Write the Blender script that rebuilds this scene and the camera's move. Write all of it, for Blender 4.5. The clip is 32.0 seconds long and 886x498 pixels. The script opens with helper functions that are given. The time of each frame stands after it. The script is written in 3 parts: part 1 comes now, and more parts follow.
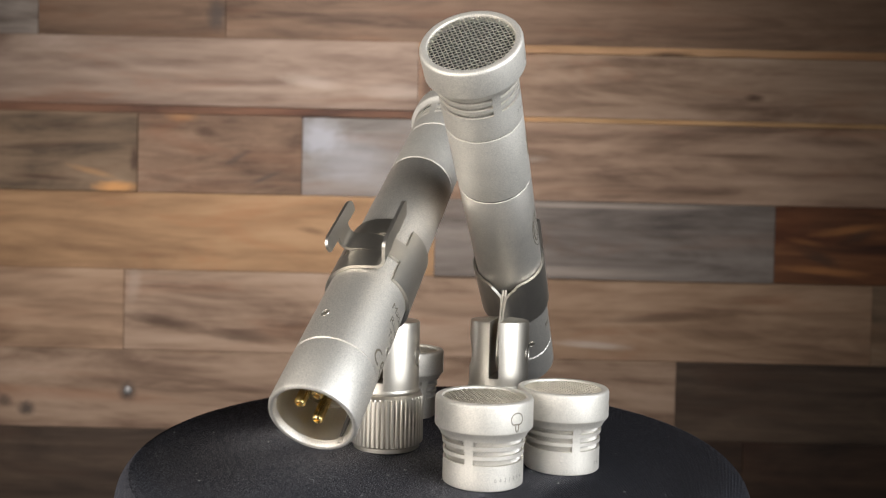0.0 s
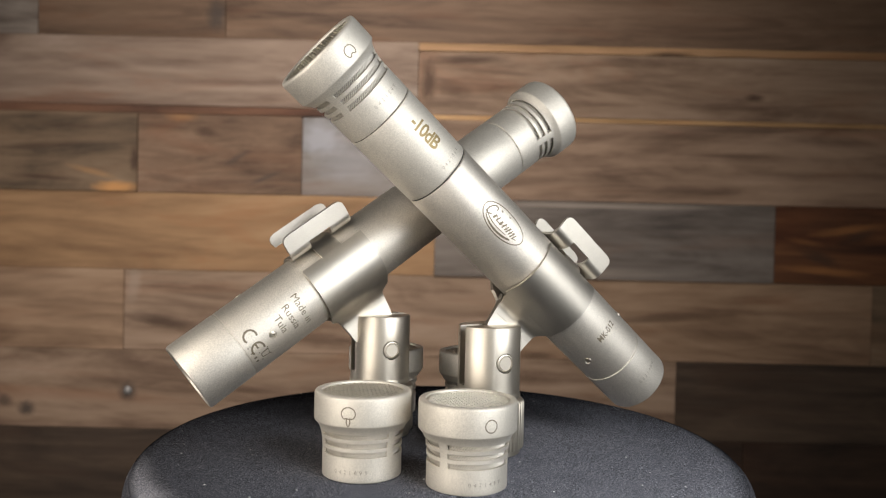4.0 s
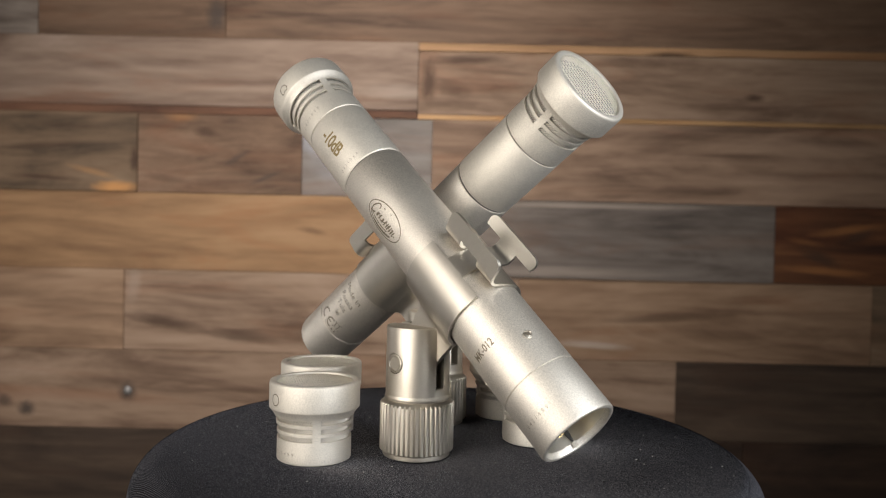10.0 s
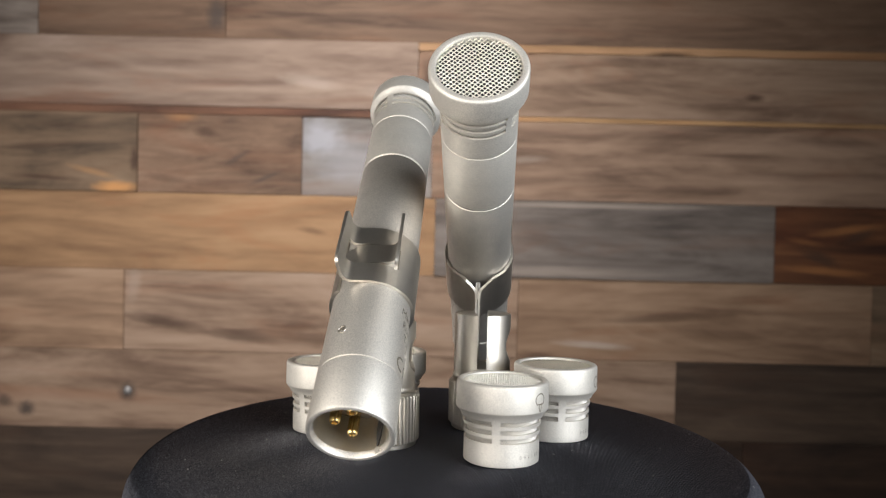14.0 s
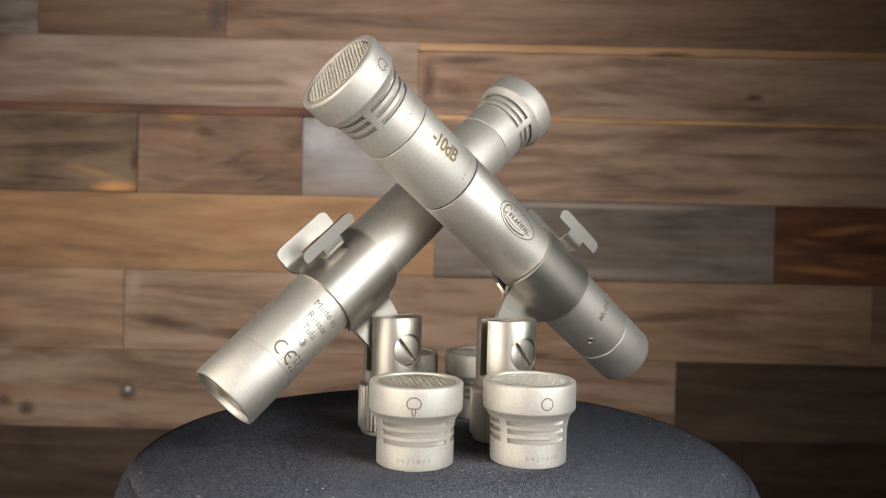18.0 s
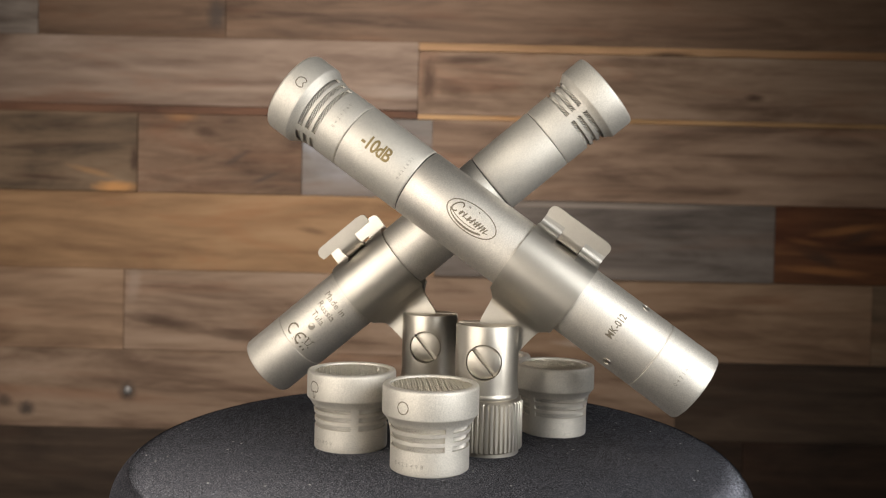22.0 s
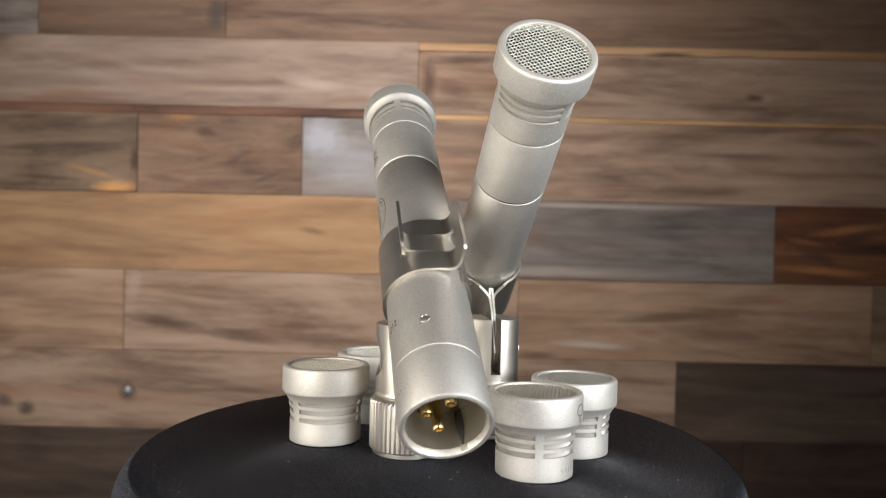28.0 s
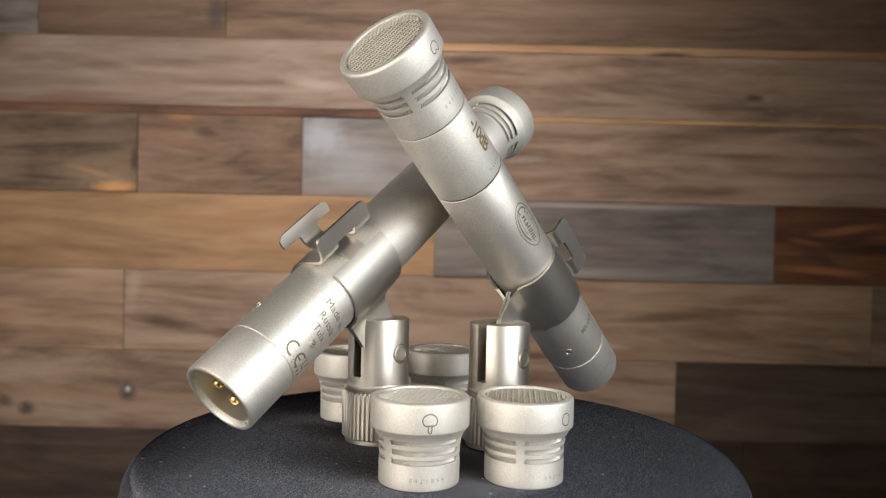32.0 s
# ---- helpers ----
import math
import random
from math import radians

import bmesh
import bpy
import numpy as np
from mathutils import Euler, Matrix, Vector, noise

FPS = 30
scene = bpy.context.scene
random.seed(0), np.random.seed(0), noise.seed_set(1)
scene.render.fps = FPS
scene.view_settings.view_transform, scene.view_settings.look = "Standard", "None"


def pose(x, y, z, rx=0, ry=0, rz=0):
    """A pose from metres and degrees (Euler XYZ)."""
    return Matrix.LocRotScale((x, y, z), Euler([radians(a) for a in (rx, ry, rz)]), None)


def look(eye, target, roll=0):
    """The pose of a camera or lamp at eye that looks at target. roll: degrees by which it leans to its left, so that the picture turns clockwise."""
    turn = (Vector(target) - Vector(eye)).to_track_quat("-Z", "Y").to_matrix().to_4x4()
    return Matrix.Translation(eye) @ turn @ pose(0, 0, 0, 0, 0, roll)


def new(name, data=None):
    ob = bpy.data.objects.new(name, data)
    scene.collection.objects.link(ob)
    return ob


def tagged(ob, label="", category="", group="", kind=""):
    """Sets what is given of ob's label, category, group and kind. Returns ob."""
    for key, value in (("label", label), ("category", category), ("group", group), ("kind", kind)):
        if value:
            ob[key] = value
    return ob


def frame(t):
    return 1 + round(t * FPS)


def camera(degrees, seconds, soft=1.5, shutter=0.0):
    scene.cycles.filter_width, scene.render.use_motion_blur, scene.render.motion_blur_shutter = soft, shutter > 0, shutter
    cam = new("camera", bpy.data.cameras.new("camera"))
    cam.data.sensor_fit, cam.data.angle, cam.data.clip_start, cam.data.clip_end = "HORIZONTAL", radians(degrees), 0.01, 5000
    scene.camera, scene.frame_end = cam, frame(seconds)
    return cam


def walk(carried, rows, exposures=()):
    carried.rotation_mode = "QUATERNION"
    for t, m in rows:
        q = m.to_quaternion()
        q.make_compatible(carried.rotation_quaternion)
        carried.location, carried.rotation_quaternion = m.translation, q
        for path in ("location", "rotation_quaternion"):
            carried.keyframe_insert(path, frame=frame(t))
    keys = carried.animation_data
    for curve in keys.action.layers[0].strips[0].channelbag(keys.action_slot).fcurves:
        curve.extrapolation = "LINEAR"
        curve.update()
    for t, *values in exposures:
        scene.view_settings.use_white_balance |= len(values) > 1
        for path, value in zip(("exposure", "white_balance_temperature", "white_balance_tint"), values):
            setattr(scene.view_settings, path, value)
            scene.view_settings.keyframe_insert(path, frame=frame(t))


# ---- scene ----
MM = 0.001
TOP = 0.45            # datum near the cloth top, over the floor
LIFT = 1.3            # the cloth lies this much over the datum, mm
SECONDS = 32.0

# ---- camera: stands still ----
cam = camera(58.99, SECONDS, soft=1.2)
cam.data.dof.use_dof = True
cam.data.dof.focus_distance = 0.205
cam.data.dof.aperture_fstop = 25.0
EYE = Vector((0, -0.230, TOP + 0.0618))
_p, _y = radians(1.217), radians(-0.09)
AIM = EYE + Vector((math.sin(_y) * math.cos(_p), math.cos(_y) * math.cos(_p), -math.sin(_p)))
CAMERA_POSE = look(EYE, AIM, 1.294)
EXPOSURES = [(0.0, 0.47), (3.0, 0.15), (6.0, 0.0), (8.0, -0.04), (9.5, 0.10), (12.0, 0.44), (13.5, 0.52), (16.0, 0.40), (17.0, 0.27), (19.0, 0.02), (21.0, -0.03), (23.5, 0.0), (25.0, 0.14), (28.0, 0.50), (30.0, 0.50), (32.0, 0.28)]
# the picture turns a little warmer while the microphones lie across it
walk(cam, [(0.0, CAMERA_POSE), (SECONDS, CAMERA_POSE)], [(t, v + 0.15, 6780 - 900 * v, 10) for t, v in EXPOSURES])

# ---- light ----
world = bpy.data.worlds.new("world")
scene.world = world
world.use_nodes = True
world.node_tree.nodes["Background"].inputs[0].default_value = (1.0, 0.93, 0.84, 1)
world.node_tree.nodes["Background"].inputs[1].default_value = 0.018


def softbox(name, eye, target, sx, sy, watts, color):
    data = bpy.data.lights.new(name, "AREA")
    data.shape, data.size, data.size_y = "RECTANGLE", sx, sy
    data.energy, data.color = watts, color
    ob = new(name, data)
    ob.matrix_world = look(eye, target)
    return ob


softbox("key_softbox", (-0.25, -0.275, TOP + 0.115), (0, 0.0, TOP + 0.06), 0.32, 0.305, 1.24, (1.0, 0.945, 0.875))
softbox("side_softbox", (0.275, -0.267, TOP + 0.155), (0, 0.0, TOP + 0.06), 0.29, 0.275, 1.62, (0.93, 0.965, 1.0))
# unseen fills, added to brighten the boards from the left and from above
softbox("wall_fill_left", (-0.52, 0.20, TOP + 0.04), (-0.22, 0.75, TOP + 0.02), 0.26, 0.50, 1.75, (1.0, 0.968, 0.95))
softbox("wall_fill_top", (-0.08, 0.34, TOP + 0.56), (-0.07, 0.75, TOP + 0.06), 0.30, 0.12, 1.3, (1.0, 0.968, 0.95)).data.spread = radians(105)


# ---- materials ----
class Nodes:
    """Short hand for a node tree."""

    def __init__(self, name):
        self.mat = bpy.data.materials.new(name)
        self.mat.use_nodes = True
        self.tree = self.mat.node_tree
        self.bsdf = self.tree.nodes["Principled BSDF"]

    def node(self, kind, **values):
        n = self.tree.nodes.new(kind)
        for k, v in values.items():
            n.inputs[k.replace("_", " ")].default_value = v
        return n

    def link(self, a, b):
        self.tree.links.new(a, b)

    def ramp(self, fac, stops):
        n = self.tree.nodes.new("ShaderNodeValToRGB")
        els = n.color_ramp.elements
        while len(els) < len(stops):
            els.new(0.5)
        for e, (p, c) in zip(els, stops):
            e.position, e.color = p, (*c, 1) if len(c) == 3 else c
        self.link(fac, n.inputs[0])
        return n

    def coords(self, scale, which="Object", turn=(0, 0, 0)):
        t = self.tree.nodes.new("ShaderNodeTexCoord")
        m = self.tree.nodes.new("ShaderNodeMapping")
        m.inputs["Scale"].default_value = scale
        m.inputs["Rotation"].default_value = turn
        self.link(t.outputs[which], m.inputs[0])
        return m.outputs[0]

    def bump(self, height, strength, distance, chain=None):
        b = self.tree.nodes.new("ShaderNodeBump")
        b.inputs["Strength"].default_value = strength
        b.inputs["Distance"].default_value = distance
        self.link(height, b.inputs["Height"])
        if chain is not None:
            self.link(chain, b.inputs["Normal"])
        self.link(b.outputs[0], self.bsdf.inputs["Normal"])
        return b.outputs[0]


def grey(v):
    return (v, v, v)


def satin(name, color, rough, speck, grain=2600.0, metal=1.0, sparkle=0.0):
    """Bead-blasted nickel: fine speckle in tone, gloss and relief, faint smudges."""
    n = Nodes(name)
    p = n.coords((1, 1, 1))
    fine = n.node("ShaderNodeTexNoise", Scale=grain, Detail=2.0, Roughness=0.7)
    broad = n.node("ShaderNodeTexNoise", Scale=70.0, Detail=5.0, Roughness=0.65)
    n.link(p, fine.inputs["Vector"])
    n.link(p, broad.inputs["Vector"])
    both = n.node("ShaderNodeMix")
    both.inputs[0].default_value = min(0.7, 0.25 + 0.45 * speck)
    n.link(broad.outputs[0], both.inputs[2])
    n.link(fine.outputs[0], both.inputs[3])
    dark, light = tuple(c * (0.95 - 0.18 * speck) for c in color), tuple(min(c * (1.02 + 0.10 * speck), 0.95) for c in color)
    tone = n.ramp(both.outputs[0], [(0.35, dark), (0.65, light)])
    n.link(tone.outputs[0], n.bsdf.inputs["Base Color"])
    r = n.ramp(both.outputs[0], [(0.3, grey(rough + 0.05)), (0.7, grey(rough - 0.05))])
    n.link(r.outputs[0], n.bsdf.inputs["Roughness"])
    n.bsdf.inputs["Metallic"].default_value = metal
    last = n.bump(fine.outputs[0], 0.6 * speck, 0.00004)
    if sparkle:
        beads = n.node("ShaderNodeTexNoise", Scale=3700.0, Detail=2.0, Roughness=0.6)
        n.link(p, beads.inputs["Vector"])
        n.bump(beads.outputs[0], sparkle, 0.00006, last)
    return n.mat


def plain(name, color, rough, metal=0.0):
    n = Nodes(name)
    p = n.coords((1, 1, 1))
    t = n.node("ShaderNodeTexNoise", Scale=400.0, Detail=3.0)
    n.link(p, t.inputs["Vector"])
    c = n.ramp(t.outputs[0], [(0.3, tuple(v * 0.85 for v in color)), (0.7, color)])
    n.link(c.outputs[0], n.bsdf.inputs["Base Color"])
    n.bsdf.inputs["Roughness"].default_value = rough
    n.bsdf.inputs["Metallic"].default_value = metal
    return n.mat


body_metal = satin("satin_nickel", (0.78, 0.73, 0.655), 0.54, 1.0, 3500.0, metal=0.97, sparkle=0.8)
rough_metal = satin("blasted_nickel", (0.76, 0.715, 0.64), 0.60, 0.9, 3500.0, metal=0.80, sparkle=0.9)
sleeve_metal = satin("blasted_sleeve", (0.76, 0.715, 0.645), 0.55, 1.0, 3500.0, metal=0.93, sparkle=0.8)
spring_metal = satin("spring_steel", (0.58, 0.541, 0.478), 0.43, 0.3, 3500.0)
turned_metal = satin("turned_nickel", (0.56, 0.515, 0.445), 0.44, 0.2, 3500.0)
lining_metal = satin("socket_gilding", (0.90, 0.86, 0.77), 0.38, 0.2)
wire_metal = satin("grille_wire", (0.86, 0.80, 0.68), 0.36, 0.1)
liner_metal = satin("liner_wire", (0.66, 0.625, 0.57), 0.60, 0.2)
hollow_black = plain("hollow_black", (0.010, 0.009, 0.008), 0.8)
groove_dark = plain("groove_dark", (0.05, 0.045, 0.04), 0.6)
engraved = plain("engraving", (0.20, 0.165, 0.115), 0.6, 0.3)
fine_engraving = plain("fine_engraving", (0.36, 0.32, 0.26), 0.6, 0.5)
gilded = plain("gilt_lettering", (0.29, 0.215, 0.095), 0.5, 0.5)
brass = satin("gilded_brass", (0.83, 0.62, 0.27), 0.22, 0.15)
insulator = plain("pin_insulator", (0.11, 0.08, 0.045), 0.35)


def cloth_material(ribs):
    """Black ribbed twill: fine ribs run one way, so that it lightens and darkens as it turns; lint specks."""
    n = Nodes("black_twill")
    p = n.coords((1, 1, 1), turn=(0, 0, radians(RIB_TURN)))
    rib = n.node("ShaderNodeTexWave", Scale=450.0, Distortion=0.6, Detail=1.0, Detail_Scale=3.0)
    rib.wave_type, rib.bands_direction = "BANDS", "X"
    n.link(p, rib.inputs["Vector"])
    fuzz = n.node("ShaderNodeTexNoise", Scale=2600.0, Detail=2.0, Roughness=0.8)
    n.link(p, fuzz.inputs["Vector"])
    broad = n.node("ShaderNodeTexNoise", Scale=14.0, Detail=3.0)
    n.link(p, broad.inputs["Vector"])
    lint = n.node("ShaderNodeTexVoronoi", Scale=330.0)
    n.link(p, lint.inputs["Vector"])
    tone = n.ramp(broad.outputs[0], [(0.3, (0.0036, 0.0036, 0.0041)), (0.7, (0.0054, 0.0054, 0.0061))])
    speck = n.ramp(lint.outputs["Distance"], [(0.05, grey(1)), (0.13, grey(0))])
    rare = n.node("ShaderNodeTexWhiteNoise")
    n.link(lint.outputs["Position"], rare.inputs["Vector"])
    few = n.ramp(rare.outputs["Value"], [(0.80, grey(0)), (0.86, grey(1))])
    both = n.node("ShaderNodeMath")
    both.operation = "MULTIPLY"
    n.link(speck.outputs[0], both.inputs[0])
    n.link(few.outputs[0], both.inputs[1])
    mix = n.node("ShaderNodeMix")
    mix.data_type = "RGBA"
    n.link(both.outputs[0], mix.inputs[0])
    pile = n.ramp(fuzz.outputs[0], [(0.36, grey(0.5)), (0.52, grey(0.9)), (0.68, grey(2.2))])
    woven = n.node("ShaderNodeMix")
    woven.data_type, woven.blend_type = "RGBA", "MULTIPLY"
    woven.inputs[0].default_value = 1.0
    n.link(tone.outputs[0], woven.inputs[6])
    n.link(pile.outputs[0], woven.inputs[7])
    n.link(woven.outputs[2], mix.inputs[6])
    mix.inputs[7].default_value = (0.60, 0.60, 0.57, 1)
    n.link(mix.outputs[2], n.bsdf.inputs["Base Color"])
    gloss = n.node("ShaderNodeBsdfAnisotropic", Roughness=0.5)
    shine = n.ramp(fuzz.outputs[0], [(0.34, (0.075, 0.076, 0.09)), (0.52, (0.17, 0.173, 0.20)), (0.68, (0.46, 0.46, 0.51))])
    if ribs:
        n.link(shine.outputs[0], gloss.inputs["Color"])
    else:
        # gloss is kept to the rib flanks, so that the flats don't mirror the wall
        axes = n.node("ShaderNodeSeparateXYZ")
        n.link(p, axes.inputs[0])
        swing = n.node("ShaderNodeMath")
        swing.operation = "MULTIPLY"
        swing.inputs[1].default_value = 2 * math.pi / (RIB_PITCH * MM)
        n.link(axes.outputs[0], swing.inputs[0])
        wave = n.node("ShaderNodeMath")
        wave.operation = "SINE"
        n.link(swing.outputs[0], wave.inputs[0])
        flank = n.node("ShaderNodeMath")
        flank.operation = "MULTIPLY"
        n.link(wave.outputs[0], flank.inputs[0])
        n.link(wave.outputs[0], flank.inputs[1])
        lustre = n.node("ShaderNodeMix")
        lustre.data_type, lustre.blend_type = "RGBA", "MULTIPLY"
        lustre.inputs[0].default_value = 1.0
        n.link(shine.outputs[0], lustre.inputs[6])
        n.link(flank.outputs[0], lustre.inputs[7])
        n.link(lustre.outputs[2], gloss.inputs["Color"])
    both = n.node("ShaderNodeAddShader")
    n.link(n.bsdf.outputs[0], both.inputs[0])
    n.link(gloss.outputs[0], both.inputs[1])
    n.link(both.outputs[0], n.tree.nodes["Material Output"].inputs["Surface"])
    n.bsdf.inputs["Roughness"].default_value = 0.9
    n.bsdf.inputs["Specular IOR Level"].default_value = 0.0
    if ribs:
        first = n.bump(rib.outputs[0], 0.35, 0.0003)
        last = n.bump(fuzz.outputs[0], 0.5, 0.0002, first)
    else:
        last = n.bump(fuzz.outputs[0], 0.12, 0.0002)
    n.link(last, gloss.inputs["Normal"])
    return n.mat


RIB_TURN, RIB_PITCH = 20.0, 0.36
cloth, cloth_side = cloth_material(False), cloth_material(True)


def wood(name, low, mid, high, seed, marks=(), curl=0.0):
    """Reclaimed board: broad stains, wavy figure, long streaks, fine grain, knots and marks (x, z, half sizes, tilt, colour, strength)."""
    n = Nodes(name)
    t = n.tree.nodes.new("ShaderNodeTexCoord")

    def layer(scale, detail, rough, distortion, k):
        m = n.tree.nodes.new("ShaderNodeMapping")
        m.inputs["Location"].default_value = (seed * 3.17 * k, seed * 1.7, seed * 0.93 * k)
        m.inputs["Scale"].default_value = scale
        m.inputs["Rotation"].default_value = (0, curl, 0)
        n.link(t.outputs["Object"], m.inputs[0])
        x = n.node("ShaderNodeTexNoise", Scale=1.0, Detail=detail, Roughness=rough, Distortion=distortion)
        n.link(m.outputs[0], x.inputs["Vector"])
        return x.outputs[0]

    def mixed(a, b, f):
        x = n.node("ShaderNodeMix")
        x.inputs[0].default_value = f
        n.link(a, x.inputs[2])
        n.link(b, x.inputs[3])
        return x.outputs[0]

    stain = layer((3.2, 5.0, 17.0), 5.0, 0.62, 0.9, 1.0)
    figure = layer((5.5 + 11 * abs(curl), 9.0, 54.0), 7.0, 0.68, 1.1 + 2.6 * abs(curl), 1.3)
    grain = layer((7.0, 60.0, 260.0), 4.0, 0.6, 0.3, 0.7)
    m = n.tree.nodes.new("ShaderNodeMapping")
    m.inputs["Location"].default_value = (seed * 0.37, 0.0, seed * 0.211)
    m.inputs["Scale"].default_value = (0.22, 1.0, 1.0)
    n.link(t.outputs["Object"], m.inputs[0])
    rings = n.node("ShaderNodeTexWave", Scale=12.0, Distortion=10.0, Detail=4.0, Detail_Scale=0.9, Detail_Roughness=0.55)
    rings.wave_type, rings.bands_direction = "BANDS", "Z"
    n.link(m.outputs[0], rings.inputs["Vector"])
    soft = n.ramp(rings.outputs[0], [(0.0, grey(0.36)), (1.0, grey(0.62))])
    tone = mixed(mixed(mixed(stain, figure, 0.36), soft.outputs[0], 0.15), grain, 0.08)
    dark = tuple(c * 0.7 for c in low)
    c = n.ramp(tone, [(0.28, dark), (0.40, low), (0.515, mid), (0.66, high)])
    rust = layer((3.0, 5.0, 17.0), 5.0, 0.65, 0.8, 2.1)
    where = n.ramp(rust, [(0.52, grey(0)), (0.68, grey(0.4))])
    stained = n.node("ShaderNodeMix")
    stained.data_type = "RGBA"
    n.link(where.outputs[0], stained.inputs[0])
    n.link(c.outputs[0], stained.inputs[6])
    stained.inputs[7].default_value = (mid[0] * 0.95, mid[1] * 0.62, mid[2] * 0.45, 1)
    colour = stained.outputs[2]
    for x, z, rx, rz, tilt, tint, strength in marks:
        m = n.tree.nodes.new("ShaderNodeMapping")
        m.vector_type = "TEXTURE"
        m.inputs["Location"].default_value = (x, 0.75, z)
        m.inputs["Rotation"].default_value = (0, radians(tilt), 0)
        m.inputs["Scale"].default_value = (rx, 1.0, rz)
        n.link(t.outputs["Object"], m.inputs[0])
        warp = n.node("ShaderNodeTexNoise", Scale=1.6, Detail=3.0, Roughness=0.6)
        n.link(m.outputs[0], warp.inputs["Vector"])
        shift = n.node("ShaderNodeVectorMath")
        shift.operation = "MULTIPLY_ADD"
        shift.inputs[1].default_value = (1.1, 0, 1.1)
        n.link(warp.outputs["Color"], shift.inputs[0])
        n.link(m.outputs[0], shift.inputs[2])
        far = n.node("ShaderNodeVectorMath")
        far.operation = "DISTANCE"
        far.inputs[1].default_value = (0.55, 0, 0.55)
        n.link(shift.outputs[0], far.inputs[0])
        spot = n.ramp(far.outputs["Value"], [(0.25, grey(strength)), (1.0, grey(0))])
        lay = n.node("ShaderNodeMix")
        lay.data_type = "RGBA"
        n.link(spot.outputs[0], lay.inputs[0])
        n.link(colour, lay.inputs[6])
        lay.inputs[7].default_value = (*tint, 1)
        colour = lay.outputs[2]
    n.link(colour, n.bsdf.inputs["Base Color"])
    n.bsdf.inputs["Roughness"].default_value = 0.72
    n.bsdf.inputs["Specular IOR Level"].default_value = 0.3
    n.bump(grain, 0.3, 0.001)
    return n.mat


# ---- mesh helpers ----
def link_mesh(name, bm, material, parent=None, label="", smooth=True, local=None):
    me = bpy.data.meshes.new(name)
    bmesh.ops.recalc_face_normals(bm, faces=bm.faces)
    for f in bm.faces:
        f.smooth = smooth
    bm.to_mesh(me)
    bm.free()
    me.materials.append(material)
    if smooth:
        me.set_sharp_from_angle(angle=radians(35))
    ob = new(name, me)
    if parent is not None:
        ob.parent = parent
    if local is not None:
        ob.matrix_basis = local
    if label:
        tagged(ob, label)
    return ob


def part(name, bm, material, parent, label="", smooth=True, local=None):
    return link_mesh(name, bm, material, parent, label, smooth, local)


def lathe(bm, profile, n=96, closed=False, skip=None):
    """Turn (radius, z) points in mm round z. skip(angle in degrees, row) leaves a cell open."""
    rings = []
    for r, z in profile:
        if r < 1e-6:
            rings.append([bm.verts.new((0, 0, z * MM))])
        else:
            rings.append([bm.verts.new((r * MM * math.cos(2 * math.pi * i / n), r * MM * math.sin(2 * math.pi * i / n), z * MM))
                          for i in range(n)])
    pairs = list(zip(rings, rings[1:])) + ([(rings[-1], rings[0])] if closed else [])
    for k, (a, b) in enumerate(pairs):
        for i in range(n):
            j = (i + 1) % n
            if skip and skip(360.0 * (i + 0.5) / n, k):
                continue
            if len(a) == 1 and len(b) == 1:
                continue
            if len(a) == 1:
                bm.faces.new((a[0], b[i], b[j]))
            elif len(b) == 1:
                bm.faces.new((a[i], a[j], b[0]))
            else:
                bm.faces.new((a[i], a[j], b[j], b[i]))
    return bm


def prism(bm, outline, depth, axis="z"):
    """Extrude a flat outline (mm) to both sides by depth / 2."""
    def at(u, v, w):
        return {"z": (u, v, w), "x": (w, u, v), "y": (u, w, v)}[axis]
    lo = [bm.verts.new(Vector(at(u, v, -depth / 2)) * MM) for u, v in outline]
    hi = [bm.verts.new(Vector(at(u, v, depth / 2)) * MM) for u, v in outline]
    bm.faces.new(lo[::-1])
    bm.faces.new(hi)
    k = len(outline)
    for i in range(k):
        j = (i + 1) % k
        bm.faces.new((lo[i], lo[j], hi[j], hi[i]))
    return bm


def tube(bm, points, r, sides=6, closed=False):
    """A thin rod along points in metres."""
    rings = []
    k = len(points)
    for i, p in enumerate(points):
        a = points[(i - 1) % k] if closed or i else points[i]
        b = points[(i + 1) % k] if closed or i < k - 1 else points[i]
        d = (Vector(b) - Vector(a)).normalized()
        side = d.cross(Vector((0.13, 0.21, 0.97)))
        if side.length < 1e-4:
            side = d.cross(Vector((1, 0, 0)))
        side.normalize()
        up = side.cross(d)
        rings.append([bm.verts.new(Vector(p) + r * (math.cos(2 * math.pi * q / sides) * side + math.sin(2 * math.pi * q / sides) * up))
                      for q in range(sides)])
    for a, b in list(zip(rings, rings[1:])) + ([(rings[-1], rings[0])] if closed else []):
        for q in range(sides):
            bm.faces.new((a[q], a[(q + 1) % sides], b[(q + 1) % sides], b[q]))
    if not closed:
        bm.faces.new(rings[0][::-1])
        bm.faces.new(rings[-1])
    return bm


def on_cylinder(u, v, radius, turn, base):
    """A point of flat artwork (u round the body, v along it, mm) laid on a cylinder."""
    a = radians(turn) + u / radius
    return Vector((radius * math.cos(a), radius * math.sin(a), base + v)) * MM


def wrap(bm, radius, turn, base):
    for v in bm.verts:
        v.co = on_cylinder(v.co.x, v.co.y, radius, turn, base)
    return bm


